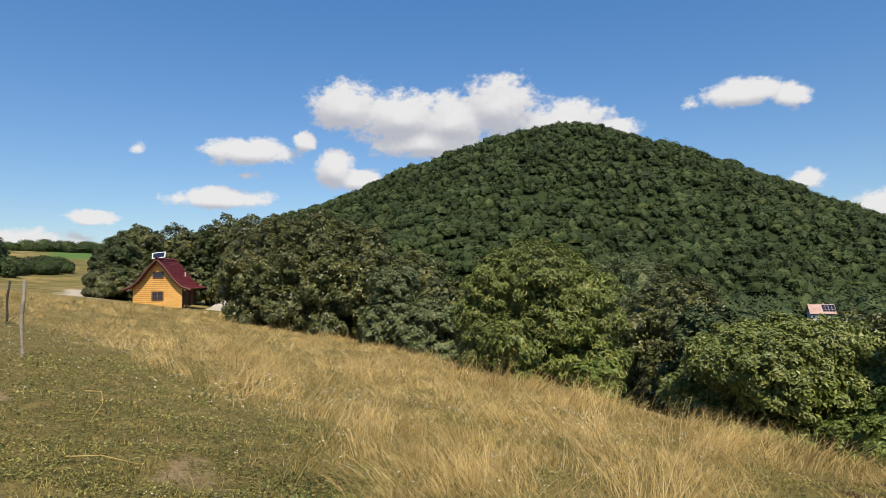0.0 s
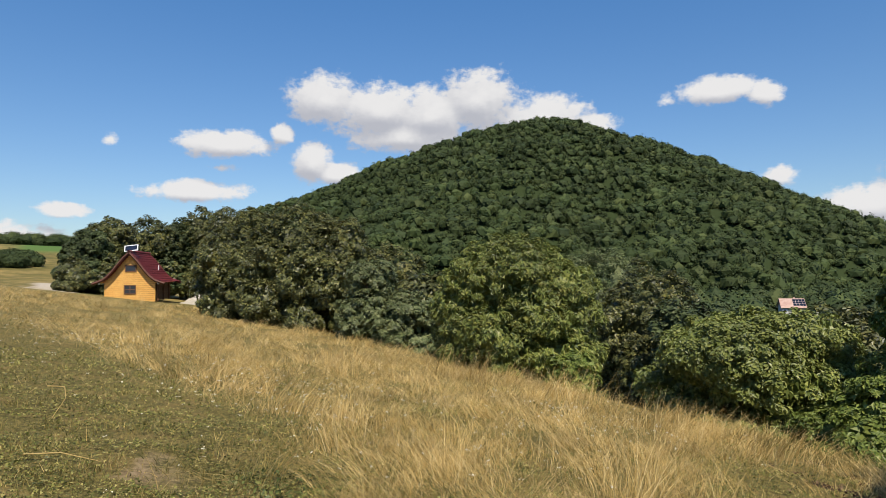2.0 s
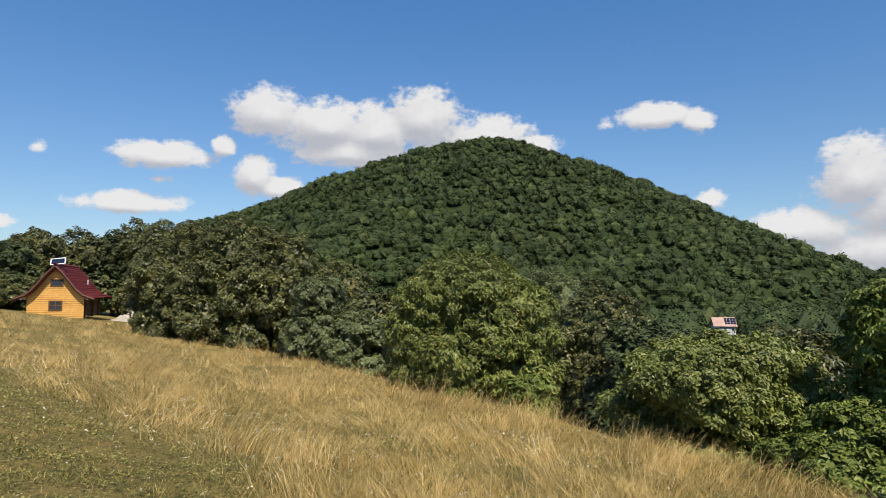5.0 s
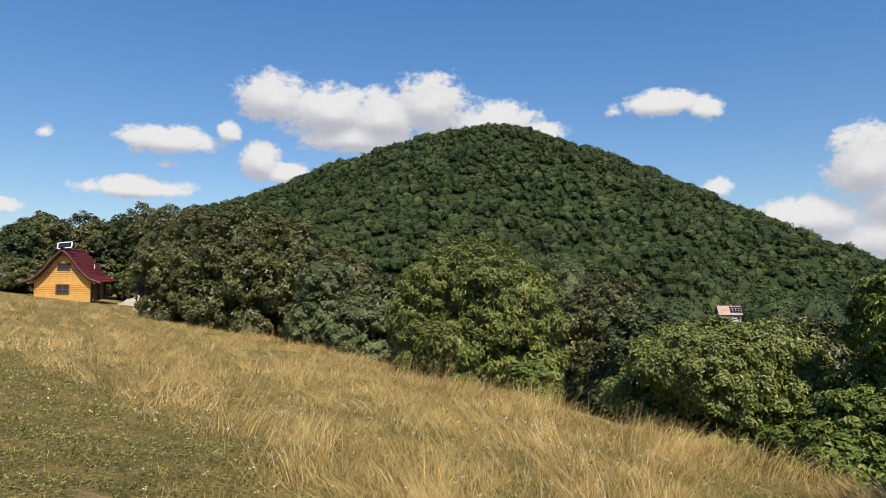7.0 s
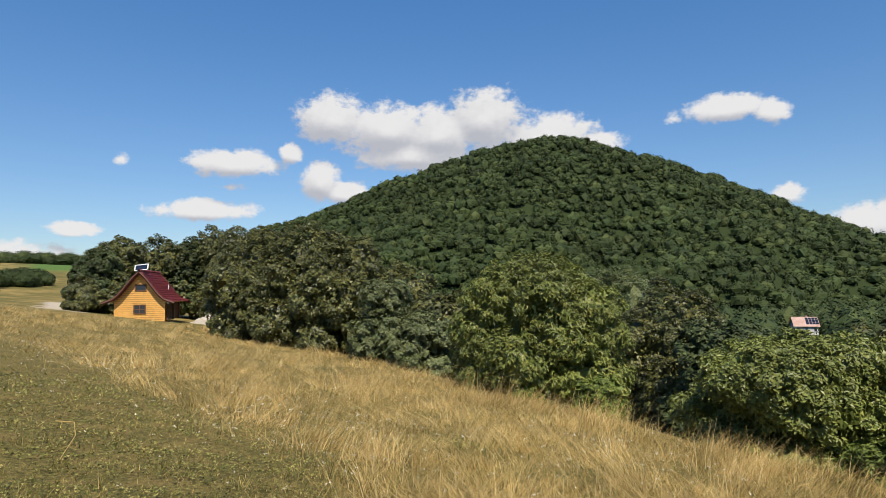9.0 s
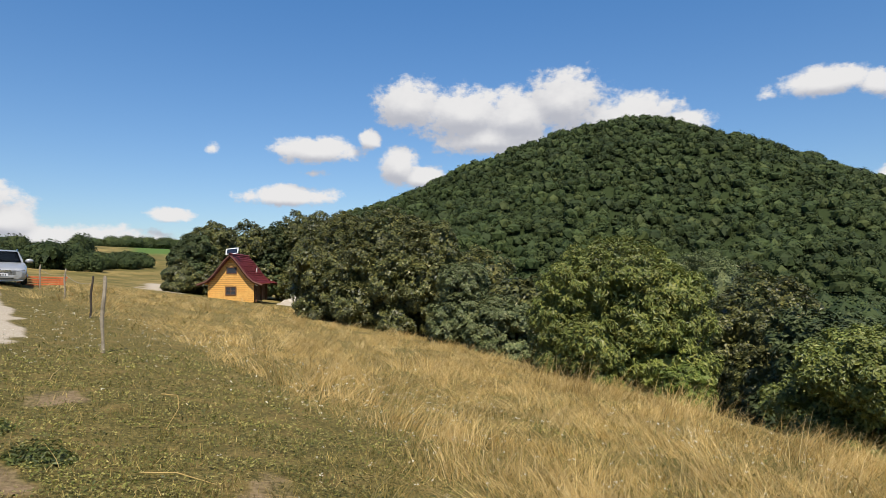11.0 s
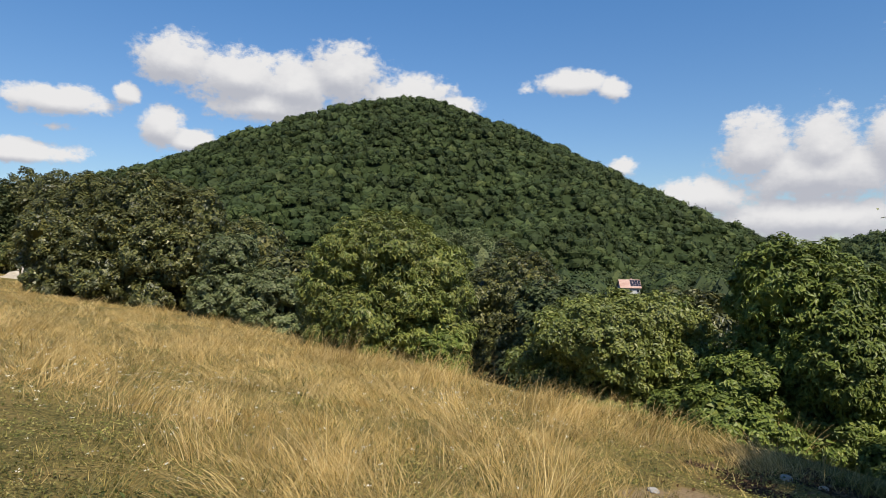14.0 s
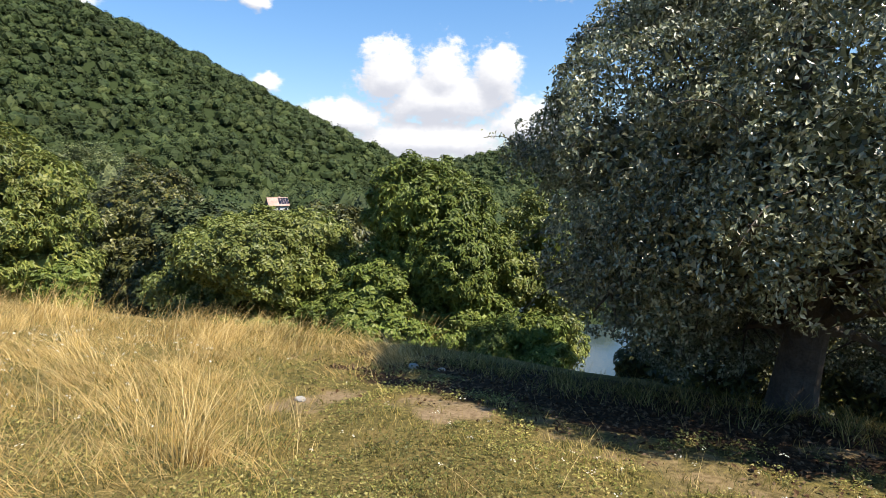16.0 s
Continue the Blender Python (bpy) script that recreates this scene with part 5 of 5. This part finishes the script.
tagged(part_np("green_grass", V, F, M_GREEN), "short green and yellowed meadow turf", "grass", kind="stuff")

# small broad leaves of clover and plantain close to the ground
X, Y, r_ = scatter(250000, -50, 80, 2.6, 13, rng, 1.0)
keep = ((1.05 - 0.6 * gold(X, Y)) * (0.6 + 0.6 * lumps(X, Y, 0.8, 84)) > rng.uniform(0, 1, len(X))) & (rim(X, Y) < 0.2) & (dirt(X, Y) < 0.35) & (track(X, Y) < 0.3)
X, Y, r_ = X[keep], Y[keep], r_[keep]
C = np.stack([X, Y, height(X, Y) + rng.uniform(0.01, 0.055, len(X))], -1)
L = ((0.0072 + 0.00105 * r_) * rng.uniform(0.6, 1.5, len(X)))[:, None]
V, F = leaf_tris(C, unit(np.array([0, 0, 1.0]) + rng.normal(size=C.shape) * 0.45), L * 1.3, L, rng)
tagged(part_np("turf_herbs", V, F, M_TURF_LEAF), "low clover and plantain leaves in the turf", "herbs", kind="stuff")

# rough grass along the rim under the apple tree
n = 16000
Y = rng.uniform(-1.5, 9.5, n)
X = edge_x(Y) + rng.normal(size=n) * 0.35 + 0.25
keep = 0.5 + 0.7 * lumps(X, Y, 0.8, 91) + 0.5 * lumps(X, Y, 0.3, 92) > rng.uniform(0, 1, n)
X, Y = X[keep], Y[keep]
V, F = blades(X, Y, (0.13 + 0.08 * lumps(X, Y, 0.7, 93)).clip(0.04) * rng.uniform(0.5, 1.7, len(X)), np.full(len(X), 0.004), rng.uniform(0.2, 1.1, len(X)), rng, 2)
tagged(part_np("rim_grass", V, F, M_GREEN), "rough green grass along the shaded rim", "grass", kind="stuff")

# fallen leaves under the apple tree
n = 5200
X, Y = 5.0 + rng.normal(size=n) * 0.75, rng.uniform(-0.5, 7.0, n)
keep = (rim(X, Y) < 0.6) & (near_mask(X, Y, 5.2, 3.4, 1.5, 3.6, 6, 0.4, seed=38) > rng.uniform(0, 1, n))
X, Y = X[keep], Y[keep]
C = np.stack([X, Y, height(X, Y) + rng.uniform(0.006, 0.03, len(X))], -1)
V, F = leaf_quads(C, unit(np.array([0, 0, 1.0]) + rng.normal(size=C.shape) * 0.4), 0.045, 0.03, rng)
tagged(part_np("fallen_leaves", V, F, M_LITTER), "brown and grey fallen leaves under the apple tree", "leaf litter", kind="stuff")

# long loose straws lying about
X, Y, r_ = scatter(7000, -45, 60, 3.4, 20, rng)
keep = (rim(X, Y) < -0.3) & (gold(X, Y) > rng.uniform(-0.07, 0.8, len(X)))
X, Y, r_ = X[keep], Y[keep], r_[keep]
V, F = blades(X, Y, rng.uniform(0.12, 0.42, len(X)), 0.0008 + 0.00026 * r_, rng.uniform(1.05, 1.3, len(X)), rng, 3)
V[:, 2] += 0.04
tagged(part_np("loose_straw", V, F, M_STRAW), "long pale straws lying over the grass", "straw", kind="stuff")


def tuft(x, y, n, h, label, seed, spread=0.16):
    rg = np.random.default_rng(seed)
    X = x + rg.normal(size=n) * spread
    Y = y + rg.normal(size=n) * spread
    r = math.hypot(x, y)
    V, F = blades(X, Y, h * rg.uniform(0.5, 1.1, n), np.full(n, 0.0014 + 0.0003 * r), rg.uniform(0.15, 1.1, n), rg, 3, 0.5)
    return tagged(part_np("grass_tuft", V, F, M_STRAW), label, "grass tuft", "tall grass tufts", "stuff")


for i, (x, y, n, h_, sp) in enumerate(((1.5, 4.4, 120, 0.72, 0.07), (7.35, 8.7, 160, 0.75, 0.14), (1.0, 6.3, 90, 0.45, 0.25), (-0.6, 7.2, 90, 0.42, 0.25), (2.4, 5.1, 60, 0.4, 0.18), (0.2, 5.0, 50, 0.38, 0.25), (3.4, 9.4, 170, 0.65, 0.3),
                                       (0.9, 14.0, 160, 0.8, 0.4), (2.6, 11.6, 170, 0.75, 0.4), (-3.3, 11.2, 160, 0.6, 0.35))):
    tuft(x, y, n, h_, "tall pale tuft of dry grass", 300 + i, sp)

# white meadow flowers in loose drifts
fl = []
for x, y, s_, n in ((-2.2, 9.0, 0.9, 150), (-1.1, 7.6, 0.45, 60), (-0.8, 6.0, 0.3, 30), (-6.2, 12.6, 1.0, 90), (2.0, 8.3, 0.8, 110), (0.6, 5.7, 0.9, 40), (-10.3, 14.4, 1.2, 90), (-8.0, 11.0, 0.9, 50), (-7.0, 8.4, 0.5, 26), (-3.6, 7.5, 2.0, 60), (2.6, 3.2, 0.6, 26), (-0.4, 4.9, 0.9, 40), (3.6, 2.1, 0.5, 22)):
    n = int(n * 0.7)
    fl.append(np.stack([x + rng.normal(size=n) * s_, y + rng.normal(size=n) * s_], -1))
fl = np.concatenate(fl)
fl = fl[rim(fl[:, 0], fl[:, 1]) < -0.2]
n = len(fl)
fr_ = np.hypot(fl[:, 0], fl[:, 1])
h = rng.uniform(0.1, 0.34, n) * (0.6 + 0.5 * gold(fl[:, 0], fl[:, 1]))
top = np.stack([fl[:, 0], fl[:, 1], height(fl[:, 0], fl[:, 1]) + h], -1)
P = np.repeat(top, 4, 0) + rng.normal(size=(4 * n, 3)) * np.array([0.014, 0.014, 0.004])
V, F = leaf_quads(P, unit(np.array([0, 0, 1.0]) + rng.normal(size=(4 * n, 3)) * 0.35), np.repeat(0.01 + 0.0009 * fr_, 4)[:, None], np.repeat(0.01 + 0.0008 * fr_, 4)[:, None], rng)
flowers = tagged(part_np("wild_flowers", V, F, M_PETAL), "small white meadow flowers in loose drifts", "flowers", kind="stuff")
V, F = blades(fl[:, 0], fl[:, 1], h * 1.02, np.full(n, 0.0016), np.full(n, 0.25), rng, 1)
part_np("stems", V, F, M_GREEN, flowers)


def herb(x, y, rad, n, seed, label):
    rg = np.random.default_rng(seed)
    th, rr = rg.uniform(0, 6.28, n), rad * np.sqrt(rg.uniform(0, 1, n))
    X, Y = x + rr * np.cos(th), y + rr * np.sin(th)
    C = np.stack([X, Y, height(X, Y) + rg.uniform(0.01, 0.13, n) * (1.2 - rr / rad) * (0.5 + rg.uniform(0, 1, n))], -1)
    N = unit(np.stack([np.cos(th) * 0.5, np.sin(th) * 0.5, np.ones(n)], -1) + rg.normal(size=(n, 3)) * 0.4)
    V, F = leaf_quads(C, N, 0.05, 0.02, rg, 0.2)
    return tagged(part_np("weed_clump", V, F, M_HERB), label, "weed", "weed clumps", "stuff")


herb(-4.45, 5.2, 0.24, 650, 401, "low dark green weed clump on bare turf")
herb(-3.5, 4.65, 0.22, 650, 402, "low dark green weed clump on bare turf")
herb(-1.0, 4.7, 0.35, 160, 403, "low green weed patch in the turf")


def stick(pts, rad, label, seed):
    P = np.array([(x, y, ground_at(x, y) + z) for x, y, z in pts])
    V, F = tube(P, np.linspace(rad, rad * 0.4, len(P)), 6)
    return tagged(part_np("dry_stick", V, F, M_STRAW), label, "stick")


stick([(-2.75, 4.6, 0.04), (-2.5, 4.62, 0.06), (-2.2, 4.55, 0.03)], 0.006, "thin pale stick lying on the turf", 1)
stick([(-3.75, 6.6, 0.18), (-3.55, 6.55, 0.2), (-3.4, 6.3, 0.14), (-3.3, 5.9, 0.03)], 0.006, "bent dry flower stalk in the turf", 2)


def stone(x, y, s, seed, label):
    rg = np.random.default_rng(seed)
    bm = bmesh.new()
    bmesh.ops.create_icosphere(bm, subdivisions=2, radius=1.0)
    for v_ in bm.verts:
        v_.co *= 1 + 0.18 * noise.noise(v_.co * 1.7 + Vector((seed, 0, 0)))
        v_.co = (v_.co.x * s, v_.co.y * s * 0.7, v_.co.z * s * 0.4)
    me = bpy.data.meshes.new("stone")
    bm.to_mesh(me)
    bm.free()
    me.materials.append(M_STONE)
    o = new("stone", me)
    o.location = (x, y, ground_at(x, y) + s * 0.15)
    o.rotation_euler = (0.1, 0.05, rg.uniform(0, 3))
    return tagged(o, label, "stone")


stone(2.98, 5.48, 0.07, 1, "pale stone on a bare patch of turf")
stone(4.75, 5.9, 0.09, 2, "pale stone at the edge of the tree's shade")
stone(4.9, 5.6, 0.06, 3, "small pale stone in the tree's shade")
